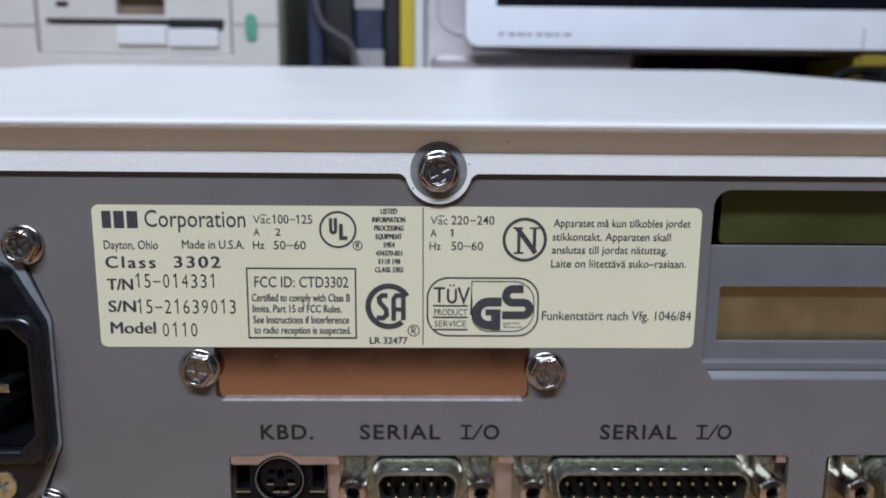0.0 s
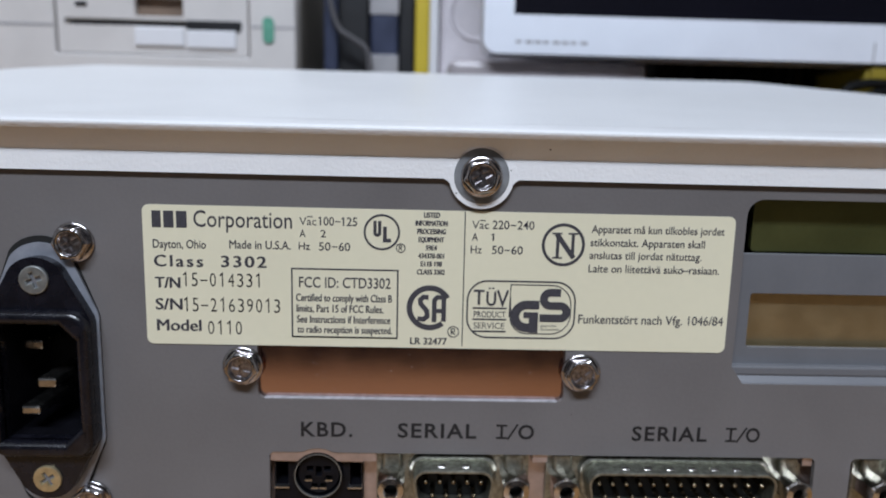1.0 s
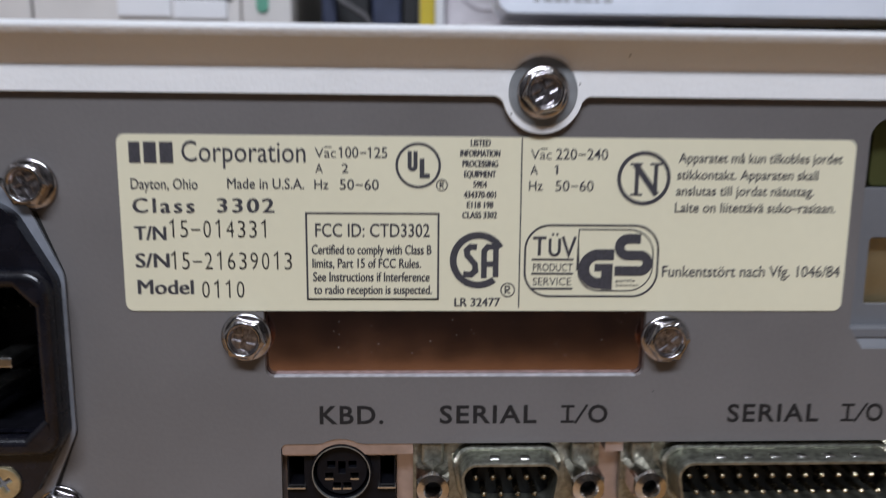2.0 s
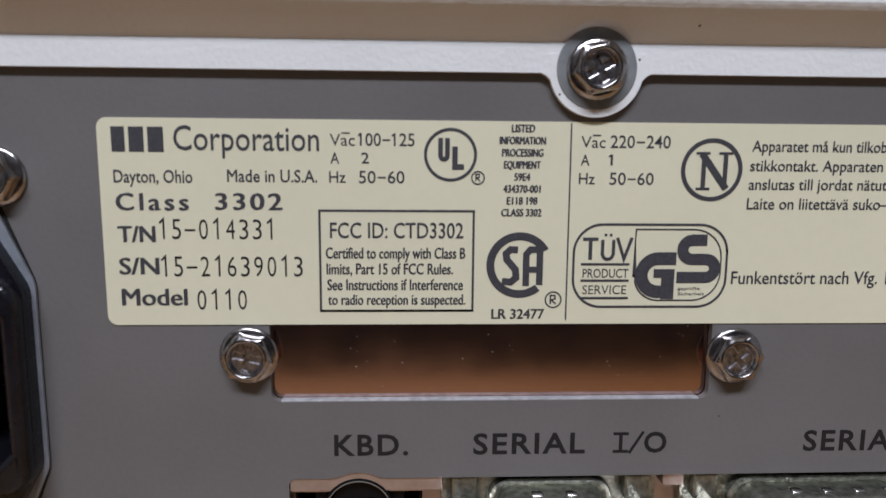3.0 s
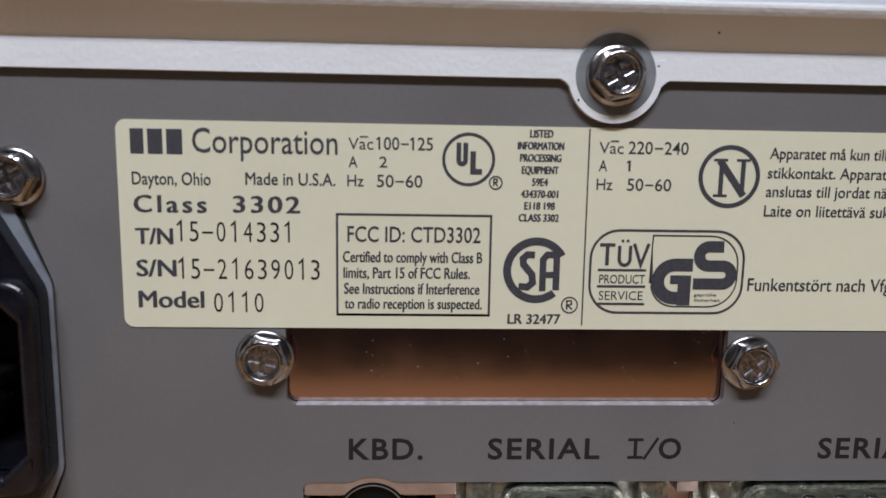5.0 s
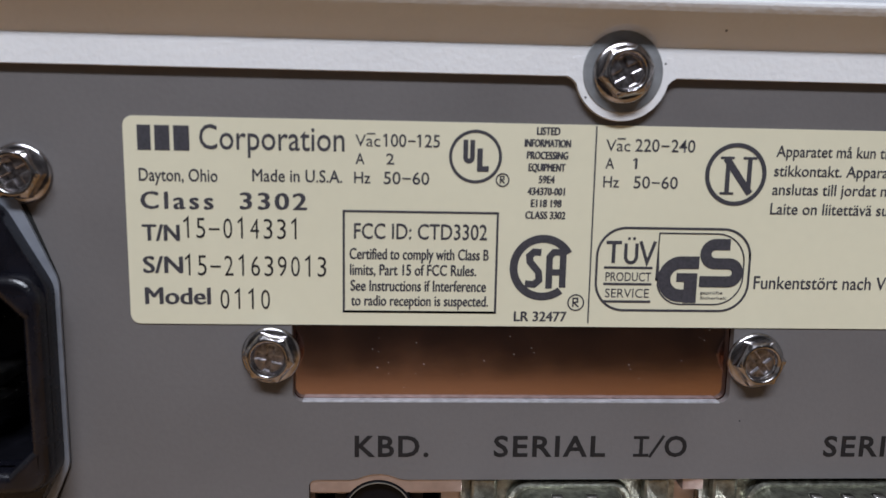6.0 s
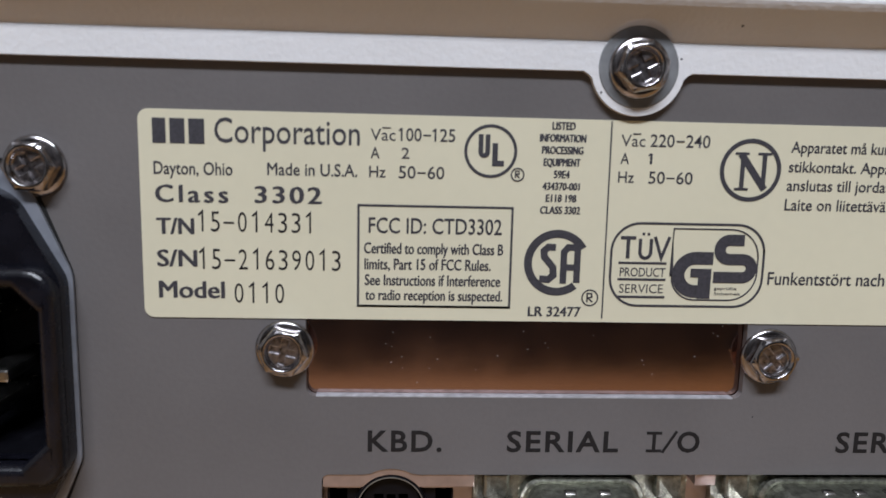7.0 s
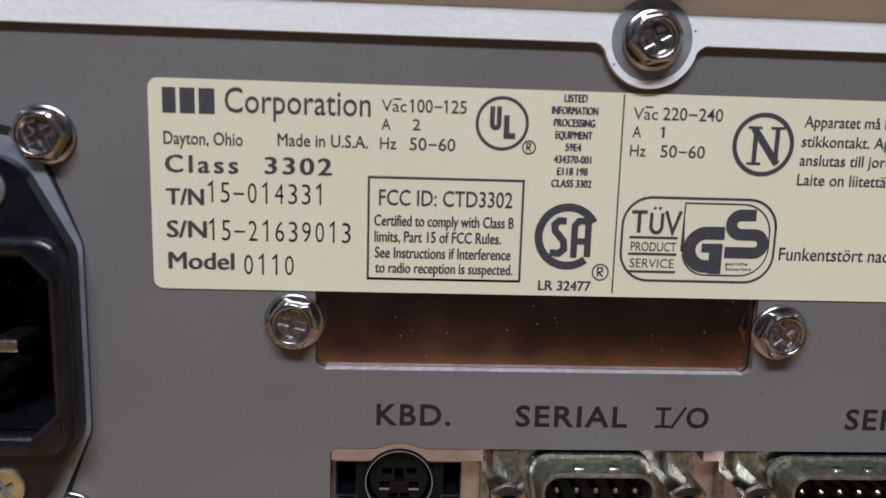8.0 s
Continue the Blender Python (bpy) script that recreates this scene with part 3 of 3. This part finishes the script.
ink("to radio reception is suspected.", 1.05, 19.6, 87.15, 1.45, 0.009)
ink("LR 32477", 23.13, 30.42, 85.18, 1.36, 0.012)
mark(stroke([(33.3, 111.6), (33.38, 85.0)], 0.20, LY), "printed_line")
ink("Apparatet m\u00e5 kun tilkobles jordet", 57.8, 83.75, 108.05, 1.5, 0.005)
ink("stikkontakt. Apparaten skall", 57.7, 80.1, 105.45, 1.5, 0.005)
ink("anslutas till jordat n\u00e4tuttag.", 57.65, 79.65, 102.95, 1.5, 0.005)
ink("Laite on liitett\u00e4v\u00e4 suko\u2013rasiaan.", 57.6, 83.35, 100.3, 1.55, 0.005)
ink("Funkentst\u00f6rt nach Vfg. 1046/84", 56.15, 85.0, 90.0, 1.8, 0.005)
# round test marks, as plain shapes
mark(ring(17.37, 107.33, 3.5, 3.1, LY))
mark(stroke([(16.05, 109.5), (16.05, 107.5)] + arc(16.5, 107.2, 0.45, 180, 360, 8) + [(16.95, 107.5), (16.95, 109.5)], 0.62, LY))
mark(stroke([(17.95, 108.4), (17.95, 105.75), (19.15, 105.75)], 0.72, LY))
mark(ring(21.03, 104.33, 0.92, 0.74, LY))
mark(stroke([(20.75, 103.9), (20.75, 104.8), (21.2, 104.8), (21.2, 104.4), (20.8, 104.4), (21.3, 103.9)], 0.16, LY))
mark(ring(26.85, 92.6, 4.5, 3.42, LY, 30, 309))
mark(stroke([(26.6, 94.7), (25.6, 94.75), (25.0, 94.2), (25.1, 93.4), (26.3, 92.0), (26.4, 90.9), (25.7, 90.3), (24.5, 90.4)], 0.95, LY))
mark(stroke([(27.75, 89.75), (27.75, 94.1), (28.3, 94.75), (29.35, 94.75), (29.6, 94.3), (29.6, 89.9)], 0.9, LY))
mark(stroke([(28.1, 92.0), (29.6, 92.0)], 0.85, LY))
mark(ring(31.58, 87.85, 1.17, 0.98, LY))
mark(stroke([(31.2, 87.25), (31.2, 88.45), (31.8, 88.45), (31.85, 87.95), (31.3, 87.85), (31.95, 87.25)], 0.2, LY))
mark(ring(52.46, 105.6, 4.2, 3.62, LY))
mark(stroke([(51.35, 103.0), (51.35, 107.8)], 0.62, LY))
mark(stroke([(54.3, 103.0), (54.3, 107.8)], 0.62, LY))
mark(stroke([(51.05, 107.75), (54.55, 103.05)], 0.95, LY))
for sx, sz in ((51.35, 103.05), (51.2, 107.8), (54.3, 107.8)):
    mark(stroke([(sx - 0.95, sz), (sx + 0.95, sz)], 0.34, LY))
mark(outline(rrect(34.2, 86.85, 55.35, 98.2, 3.9, 10), 0.32, LY), "printed_frame")
mark(outline(arc(50.7, 93.7, 3.85, 0, 90, 8) + [(42.65, 97.55), (42.65, 91.0)] + arc(46.0, 91.1, 3.35, 180, 270, 8) + arc(50.7, 91.6, 3.85, 270, 360, 8), 0.2, LY), "printed_frame")
mark(stroke([(35.4, 96.2), (37.5, 96.2)], 0.45, LY))
mark(stroke([(36.45, 96.3), (36.45, 93.4)], 0.5, LY))
mark(stroke([(38.1, 96.1), (38.1, 94.1)] + arc(38.85, 94.15, 0.7, 190, 350, 8) + [(39.6, 94.1), (39.6, 96.1)], 0.45, LY))
mark(stroke([(40.1, 96.4), (41.1, 93.5), (42.1, 96.4)], 0.45, LY))
for sx in (38.5, 39.2):
    mark(stroke([(sx - 0.18, 96.75), (sx + 0.18, 96.75)], 0.36, LY))
for bz in (92.76, 90.5, 88.07):
    mark(stroke([(35.25, bz), (41.9, bz)], 0.32, LY), "printed_line")
ink("PRODUCT", 35.51, 41.8, 90.9, 1.22)
ink("SERVICE", 35.55, 41.63, 88.62, 1.22)
mark(stroke([(48.35, 93.55)] + arc(45.9, 91.25, 2.3, 90, 270, 16) + [(47.2, 88.95)], 1.75, LY))
mark(flat([[(45.3, 92.1), (48.2, 92.1), (48.2, 87.95), (46.4, 87.95), (46.4, 90.9), (45.3, 90.9)]], LY - 0.002))
mark(stroke([(52.5, 96.1)] + arc(50.5, 94.775, 1.325, 90, 270, 12) + arc(52.5, 92.2, 1.25, 90, -90, 12) + [(48.5, 90.95)], 1.55, LY))
ink("gepr\u00fcfte", 48.74, 51.89, 89.2, 0.42)
ink("Sicherheit", 48.8, 52.49, 88.45, 0.42)

# small nicks in the paint
for nx, ny, nz, nr in ((48.65, -2.7, 123.8, 0.16), (41.7, -0.97, 119.7, 0.2), (55.9, -0.01, 70.9, 0.12), (31.4, -1.02, 115.2, 0.15)):
    part("paint_nick", lathe(nx, nz, [(nr * 0.6, ny - 0.05), (nr, ny), (nr, ny + 0.3)], 8), M_DARK, pc)
# dust caught on the bare plate
random.seed(11)
for i in range(26):
    dx, dz = random.uniform(0, 52), random.uniform(75, 84)
    part("dust_speck", box(dx, dx + random.uniform(0.05, 0.18), 1.24, 1.31, dz, dz + random.uniform(0.04, 0.09)), M_GREY, pc)

# ---- lettering silk-screened on the panel ----
for body, x0, x1 in (("KBD.", 1.55, 11.84), ("SERIAL", 20.98, 36.84), ("O", 45.3, 48.55), ("SERIAL", 68.5, 83.9), ("O", 91.9, 94.8)):
    words(body, x0, x1, 65.55, 3.1, -0.05, M_SILK, pc, 0.020, "panel_lettering", 1.14)

for sx in (41.95, 88.8):
    for sz in (65.78, 68.42):
        part("panel_lettering", stroke([(sx - 1.1, sz), (sx + 1.1, sz)], 0.42, -0.05), M_SILK, pc)
    part("panel_lettering", stroke([(sx, 65.9), (sx, 68.3)], 0.5, -0.055), M_SILK, pc)
    part("panel_lettering", stroke([(sx + 1.25, 65.5), (sx + 3.2, 68.7)], 0.4, -0.05), M_SILK, pc)

# ---- keyboard socket ----
kbd = thing("keyboard_socket", KX, 3, KZ, "black round six-pin keyboard socket in a square housing", "socket")
part("housing", plate(rrect(-4.2, 38.5, 13.7, 60.2, 0.3), [circle(KX, KZ, 5.0, 40), rrect(-3.9, 54.4, -1.4, 59.8, 0.1), rrect(11.2, 54.4, 13.5, 59.8, 0.1)], 1.6, 12, 0.1), M_SOCKET, kbd)
part("housing_back", box(-4.2, 13.7, 11, 12.5, 38.5, 60.2), M_DEPTH_BLACK, kbd)
part("collar", plate(circle(KX, KZ, 5.05, 48), [circle(KX, KZ, 4.72, 48)], 0.3, 9, 0.12), M_SOCKET, kbd)
part("shield_ring", plate(circle(KX, KZ, 4.78, 48), [circle(KX, KZ, 4.64, 48)], 0.2, 0.8), M_GREYSC, kbd, "thin bright metal shield ring")
HOLES = [rrect(KX + a - 0.65, KZ + b - 0.55, KX + a + 0.65, KZ + b + 0.55, 0.05, 2) for a, b in ((-1.75, 1.1), (1.75, 1.1), (-2.1, -1.0), (2.1, -1.0), (-0.85, -2.7), (0.85, -2.7))]
part("insulator", plate(circle(KX, KZ, 4.2, 40), HOLES + [rrect(KX - 0.6, KZ - 0.5, KX + 0.6, KZ + 1.6, 0.05, 2)], 1.4, 6, 0.1), M_SOCKET, kbd)
part("insulator_floor", lathe(KX, KZ, [(4.7, 5.0), (4.7, 5.6)], 32), M_DEPTH_BLACK, kbd)
# pale strips added in place of the glints inside the lower pin holes
for a, b in ((-2.1, -1.35), (2.1, -1.35), (-0.85, -3.05), (0.85, -3.05)):
    part("contact", box(KX + a - 0.7, KX + a + 0.7, 1.25, 4.5, KZ + b - 0.28, KZ + b + 0.06), M_TIN, kbd, "pale strip standing in for the glint in a pin hole")


for cx in (-2.6, 12.3):
    part("shield_tab", box(cx - 1.5, cx + 1.5, 0.7, 6.0, 53.9, 54.25, 0.05), M_TIN, kbd, "bright metal shield edge")


# ---- D-shaped serial connectors ----
def d_outline(cx, cz, w, h, r, slant=10.0):
    """D shape: wider on top."""
    k = h / 2 * math.tan(radians(slant))
    corners = [(cx + w / 2, cz + h / 2), (cx - w / 2, cz + h / 2), (cx - w / 2 + 2 * k, cz - h / 2), (cx + w / 2 - 2 * k, cz - h / 2)]
    out = []
    for i, (x, z) in enumerate(corners):
        p, q = Vector(corners[i - 1]), Vector(corners[(i + 1) % 4])
        c = Vector((x, z))
        d0, d1 = (p - c).normalized(), (q - c).normalized()
        half = d0.angle(d1) / 2
        m = c + (d0 + d1).normalized() * (r / math.sin(half))
        a0 = c + d0 * (r / math.tan(half))
        a1 = c + d1 * (r / math.tan(half))
        t0, t1 = math.atan2(a0.y - m.y, a0.x - m.x), math.atan2(a1.y - m.y, a1.x - m.x)
        while t1 < t0:
            t1 += 2 * math.pi
        out += [(m.x + r * math.cos(t0 + (t1 - t0) * j / 7), m.y + r * math.sin(t0 + (t1 - t0) * j / 7)) for j in range(8)]
    return out


def d_connector(cx, cz, span, width, top, bumps, label):
    """span: between the jack screws; width: of the shell; top: pins in the upper row."""
    ob = thing("serial_connector", cx, 3, cz, label, "connector", "serial connectors")
    front, h = -3.9, 8.36
    part("mounting_flange", plate(rrect(cx - span / 2 - 3.2, cz - 6.2, cx + span / 2 + 3.2, cz + 6.2, 0.8), [d_outline(cx, cz, width - 1.4, h - 1.4, 1.9)], 2.2, 3.5, 0.3), M_ZINC, ob)
    # root of the shell flares into the flange
    part("shell_root", plate(d_outline(cx, cz, width + 2.6, h + 2.2, 3.4), [d_outline(cx, cz, width - 0.9, h - 0.9, 2.2)], 0.9, 2.3, 0.7), M_ZINC, ob)
    # black sheet in place of the shade between shell and panel
    part("gap_shade", plate(d_outline(cx, cz, width + 0.9, h + 2.7, 3.0), [d_outline(cx, cz, width - 0.9, h - 0.9, 2.2)], 2.0, 2.15), M_DEPTH_BLACK, ob, "black sheet standing in for the shade round the shell")
    part("shell", plate(d_outline(cx, cz, width, h, 2.6), [d_outline(cx, cz, width - 1.1, h - 1.1, 2.1)], front, 2.0, 0.45), M_ZINC, ob, "dull zinc-plated D-shaped shell")
    part("insulator", plate(d_outline(cx, cz, width - 1.0, h - 1.0, 2.1), [], 1.4, 3.0), M_SOCKET, ob)
    for i in range(top):
        x = cx + (i - (top - 1) / 2) * 2.77
        part("pin", lathe(x, cz + 1.1, [(0.15, -2.8), (0.42, -2.5), (0.5, -2.1), (0.5, 1.5)], 10), M_GOLD, ob)
        if i < top - 1:
            part("pin", lathe(x + 1.385, cz - 1.74, [(0.15, -2.8), (0.42, -2.5), (0.5, -2.1), (0.5, 1.5)], 10), M_GOLD, ob)
    for i in range(bumps):
        x = cx + (i - (bumps - 1) / 2) * (4.9 if bumps == 2 else 4.55)
        part("dimple", box(x - 0.95, x + 0.95, -2.5, -0.9, cz + h / 2 - 0.7, cz + h / 2 + 0.28, 0.42, 4), M_TIN, ob, smooth=True)
    for s in (-1, 1):
        x = cx + s * span / 2
        js = part("jack_screw", jack(x, cz, s), M_JACK, ob, "hexagonal threaded jack screw")
        part("threaded_hole", lathe(x, cz, [(1.19, -1.4), (1.19, -0.8), (0.3, -0.4)], 20), M_DEPTH_BLACK, js)
        part("clip", box(x - 1.9, x + 1.9, 0.6, 2.2, cz + 2.0, cz + 6.0, 0.5), M_ZINC, ob)
    return ob


def jack(x, z, s):
    bm = bmesh.new()
    n = 48
    loops = [(hex_ring(x, z, 3.05, 30), 2.2), (hex_ring(x, z, 3.05, 30), -3.6), (circle(x, z, 2.55, n), -4.15), (circle(x, z, 1.5, n), -4.4), (circle(x, z, 1.25, n), -4.0), (circle(x, z, 1.32, n), -3.8), (circle(x, z, 1.2, n), -3.5), (circle(x, z, 1.3, n), -3.2), (circle(x, z, 1.2, n), -2.9), (circle(x, z, 1.2, n), 0.0)]
    rings = []
    for k, (loop, yy) in enumerate(loops):
        if k >= 2:
            loop = [loop[(i + 4) % n] for i in range(n)]
        rings.append([bm.verts.new((a, yy, b)) for a, b in loop])
    for a, b in zip(rings, rings[1:]):
        for i in range(n):
            bm.faces.new((a[i], a[(i + 1) % n], b[(i + 1) % n], b[i]))
    bm.faces.new(rings[-1])
    return bm


CZ = 56.15
d_connector(32.35, CZ, 24.99, 16.92, 5, 2, "nine-pin serial connector with dull metal shell and gold pins")
d_connector(78.45, CZ, 47.04, 38.96, 13, 6, "twenty-five-pin serial connector with dull metal shell and gold pins")
d_connector(119.5 + 23.52, CZ, 47.04, 38.96, 13, 6, "metal connector at the edge of the port row")

# ---- what stands behind the machine ----
DY = 240
drv = thing("floppy_computer", -190, DY, 0, "beige desktop computer with a floppy drive in its front", "computer")
part("case", box(-340, -43.5, DY + 14, DY + 360, 8, 238, 3), M_BEIGE_SHADED, drv, "metal case, its side's shade put into the grey-brown")
part("front_bezel", plate([(-340, 8), (-44, 8), (-44, 236), (-340, 236)], [rrect(-167.5, 165, -68, 200, 0.5)], DY, DY + 15, 1.2), M_BEIGE, drv, "beige plastic front")
part("lower_strip", box(-340, -44, DY + 1, DY + 14, 0, 8, 1), M_BEIGE_SHADED, drv)
part("seam", box(-340, -168, DY - 0.3, DY + 0.4, 178.2, 179.4), M_GREY, drv)
part("seam", box(-67, -44, DY - 0.3, DY + 0.4, 179.8, 180.8), M_GREY, drv)
part("drive_face", plate(rrect(-166.5, 165.5, -69, 199.5, 0.5), [rrect(-163, 179.6, -72, 182.8, 0.5), rrect(-127.0, 184.6, -102, 194, 0.5)], DY + 1.5, DY + 10, 0.4), M_BEIGE, drv)
# near-black sheet in place of the shade inside the drive
part("slot_shade", box(-165, -70, DY + 9, DY + 12, 166, 199), M_DEPTH_BLACK, drv)
part("notch_back", box(-127, -102, DY + 6, DY + 8, 184, 195), M_BROWN, drv, "brown notch above the slot")
part("slot_flap", box(-100.5, -72.5, DY + 0.6, DY + 3, 177.6, 183.0, 0.6), M_DARK, drv)
part("eject_tab", box(-127, -101.5, DY - 0.2, DY + 3, 169.5, 179, 0.8), M_WHITE, drv, "white tab below the slot")
part("eject_button", box(-100.5, -75.0, DY - 0.1, DY + 3, 168.8, 178, 0.8), M_WHITE, drv, "white tab below the slot")
part("drive_lamp", box(-157, -151, DY + 0.8, DY + 3, 188.5, 191, 0.4), M_DARK, drv)
part("indicator", plate(rrect(-60.8, 172.2, -55.0, 185.4, 2.6), [], DY - 1.0, DY + 1, 0.4), M_GREEN, drv, "green oval indicator lens")

tower = thing("dark_box", -20, 275, 0, "black plastic box standing behind the machine", "box")
part("body", box(-32, -8.5, 275, 380, 0, 230, 2), M_DARK, tower)
part("edge_strip", box(-33.5, -26, 268, 275, 0, 226, 1), M_NAVY, tower, "dark blue edge strip")
can = thing("navy_box", 0, 270, 0, "dark blue box with grey bands standing behind the machine", "box")
part("body", box(-7.5, 7.8, 268, 300, 0, 215, 1.5), M_NAVY, can)
part("band", box(-7.8, 8.1, 267.3, 269, 193, 203, 0.5), M_GREY, can, "light grey band")
part("band", box(-7.8, 8.1, 267.3, 269, 158, 171.5, 0.5), M_GREY, can, "light grey band")
part("end_piece", box(8.3, 17.0, 272, 300, 0, 205, 1), M_DARK, can)
cord = thing("cord", -20, 262, 0, "grey cord hanging behind the machine", "cable")
part("cord", tube(spline([(-31, 262, 215), (-28.5, 262, 196), (-24, 262, 184), (-16, 262, 178.5), (-9, 262, 173), (-7.5, 262, 160), (-8, 262, 120), (-10, 262, 40), (-14, 264, 1.6)]), 1.6), M_CORD, cord)
book = thing("yellow_book", 22, 262, 0, "yellow hardback with white page edge, standing upright", "book")
part("cover_board", box(17.6, 25.4, 262, 420, 0, 235, 0.8), M_YELLOW, book, "bright yellow board")
part("page_block", box(25.5, 30.3, 264, 418, 2, 232, 0.4), M_WHITE, book, "white page edge")
pack = thing("plastic_package", 90, 272, 0, "cloudy grey plastic package standing behind the screen", "package")
part("pouch", box(30.6, 165, 272, 292, 0, 228, 4), M_LILAC, pack)
# bulge added in front so the pack's foot catches the lamp
part("lit_bulge", box(34.5, 126, 192, 271.5, 0, 161.5, 3), M_BULGE, pack)
for i, (cx, cz, rr) in enumerate(((52, 196, 16), (68, 170, 10), (110, 172, 12))):
    part("blister", lathe(cx, cz, [(rr, 272.5), (rr * 0.93, 270.6), (rr * 0.86, 271.0), (rr * 0.8, 272.2)], 32), M_LILAC, pack)

mon = thing("monitor", 230, 184, 0, "silver-framed flat screen with its dark display off", "monitor")
SY = 184
part("bezel", plate(rrect(49.6, 163.8, 430, 455, 6, 8), [rrect(62.9, 180.6, 417, 440, 0.5)], SY, SY + 22, 1.5), M_SILVER, mon, "silver plastic frame")
part("screen", box(60, 420, SY + 2, SY + 5, 178, 443), M_SCREEN, mon, "dark glossy display")
part("back_shell", box(70, 410, SY + 22, SY + 66, 185, 435, 8), M_DARK, mon)
for i in range(8):
    part("maker_mark", box(64 + 4.1 * i, 64 + 4.1 * i + (3.3 if i % 3 else 2.4), SY - 0.15, SY + 0.2, 168.3, 169.6), M_GREY, mon, "small grey bar of lettering")
part("neck", box(205, 265, SY + 66, SY + 84, 15, 300, 4), M_DARK, mon)
part("base", box(140, 330, 246, 330, 0, 15, 4), M_DARK, mon, "black stand base")
part("button_line", box(225.6, 226.2, SY - 0.12, SY + 0.2, 163.8, 173.0), M_GREY, mon)

clump = thing("cable_clump", 190, 240, 0, "tangle of black cables hanging below the screen", "cable")
random.seed(4)
for i in range(16):
    x = 148 + 4.6 * i + random.uniform(-3, 3)
    y = 240 + random.uniform(-8, 10)
    top = 176 - 0.05 * (x - 150)
    part("cable", tube(spline([(x, y, 1.8 + 3.6 * (i % 2)), (x + random.uniform(-8, 8), y - 6, 60), (x + random.uniform(-6, 6), y, 120), (x, y, top - 10), (x + 9, y + 2, top), (x + 22, y + 4, top - 4), (x + 30, y + 14, top - 16)], 6), 3.4), M_CABLE, clump)
for i, (cx, cz) in enumerate(((211, 154), (221, 151), (233, 156), (240, 153))):
    part("cable", tube(spline([(cx - 4, 181, 2.2), (cx - 3, 181, 90), (cx, 181.5, cz - 10), (cx + 9, 182, cz), (cx + 26, 182, cz - 2), (cx + 38, 182, cz - 16), (cx + 42, 182, 60), (cx + 44, 182, 2.2)], 6), 2.2), M_CABLE, clump)
part("adapter", box(150, 228, 252, 286, 0, 178, 6), M_DARK, clump, "black power adapter")
yel = thing("yellow_package", 240, 187, 0, "ochre yellow carton with dark vertical bars on it", "package")
part("carton", box(225, 310, 187, 228, 0, 162.6, 1.0), M_YELDARK, yel)
part("pale_corner", box(227, 241, 185.8, 187.2, 157, 162, 0.6), M_YELDARK, yel)
for i in range(7):
    part("printed_bar", box(238 + 5.2 * i, 240.6 + 5.2 * i, 186.8, 187.2, 140, 157 - (i % 3)), M_DARK, yel)
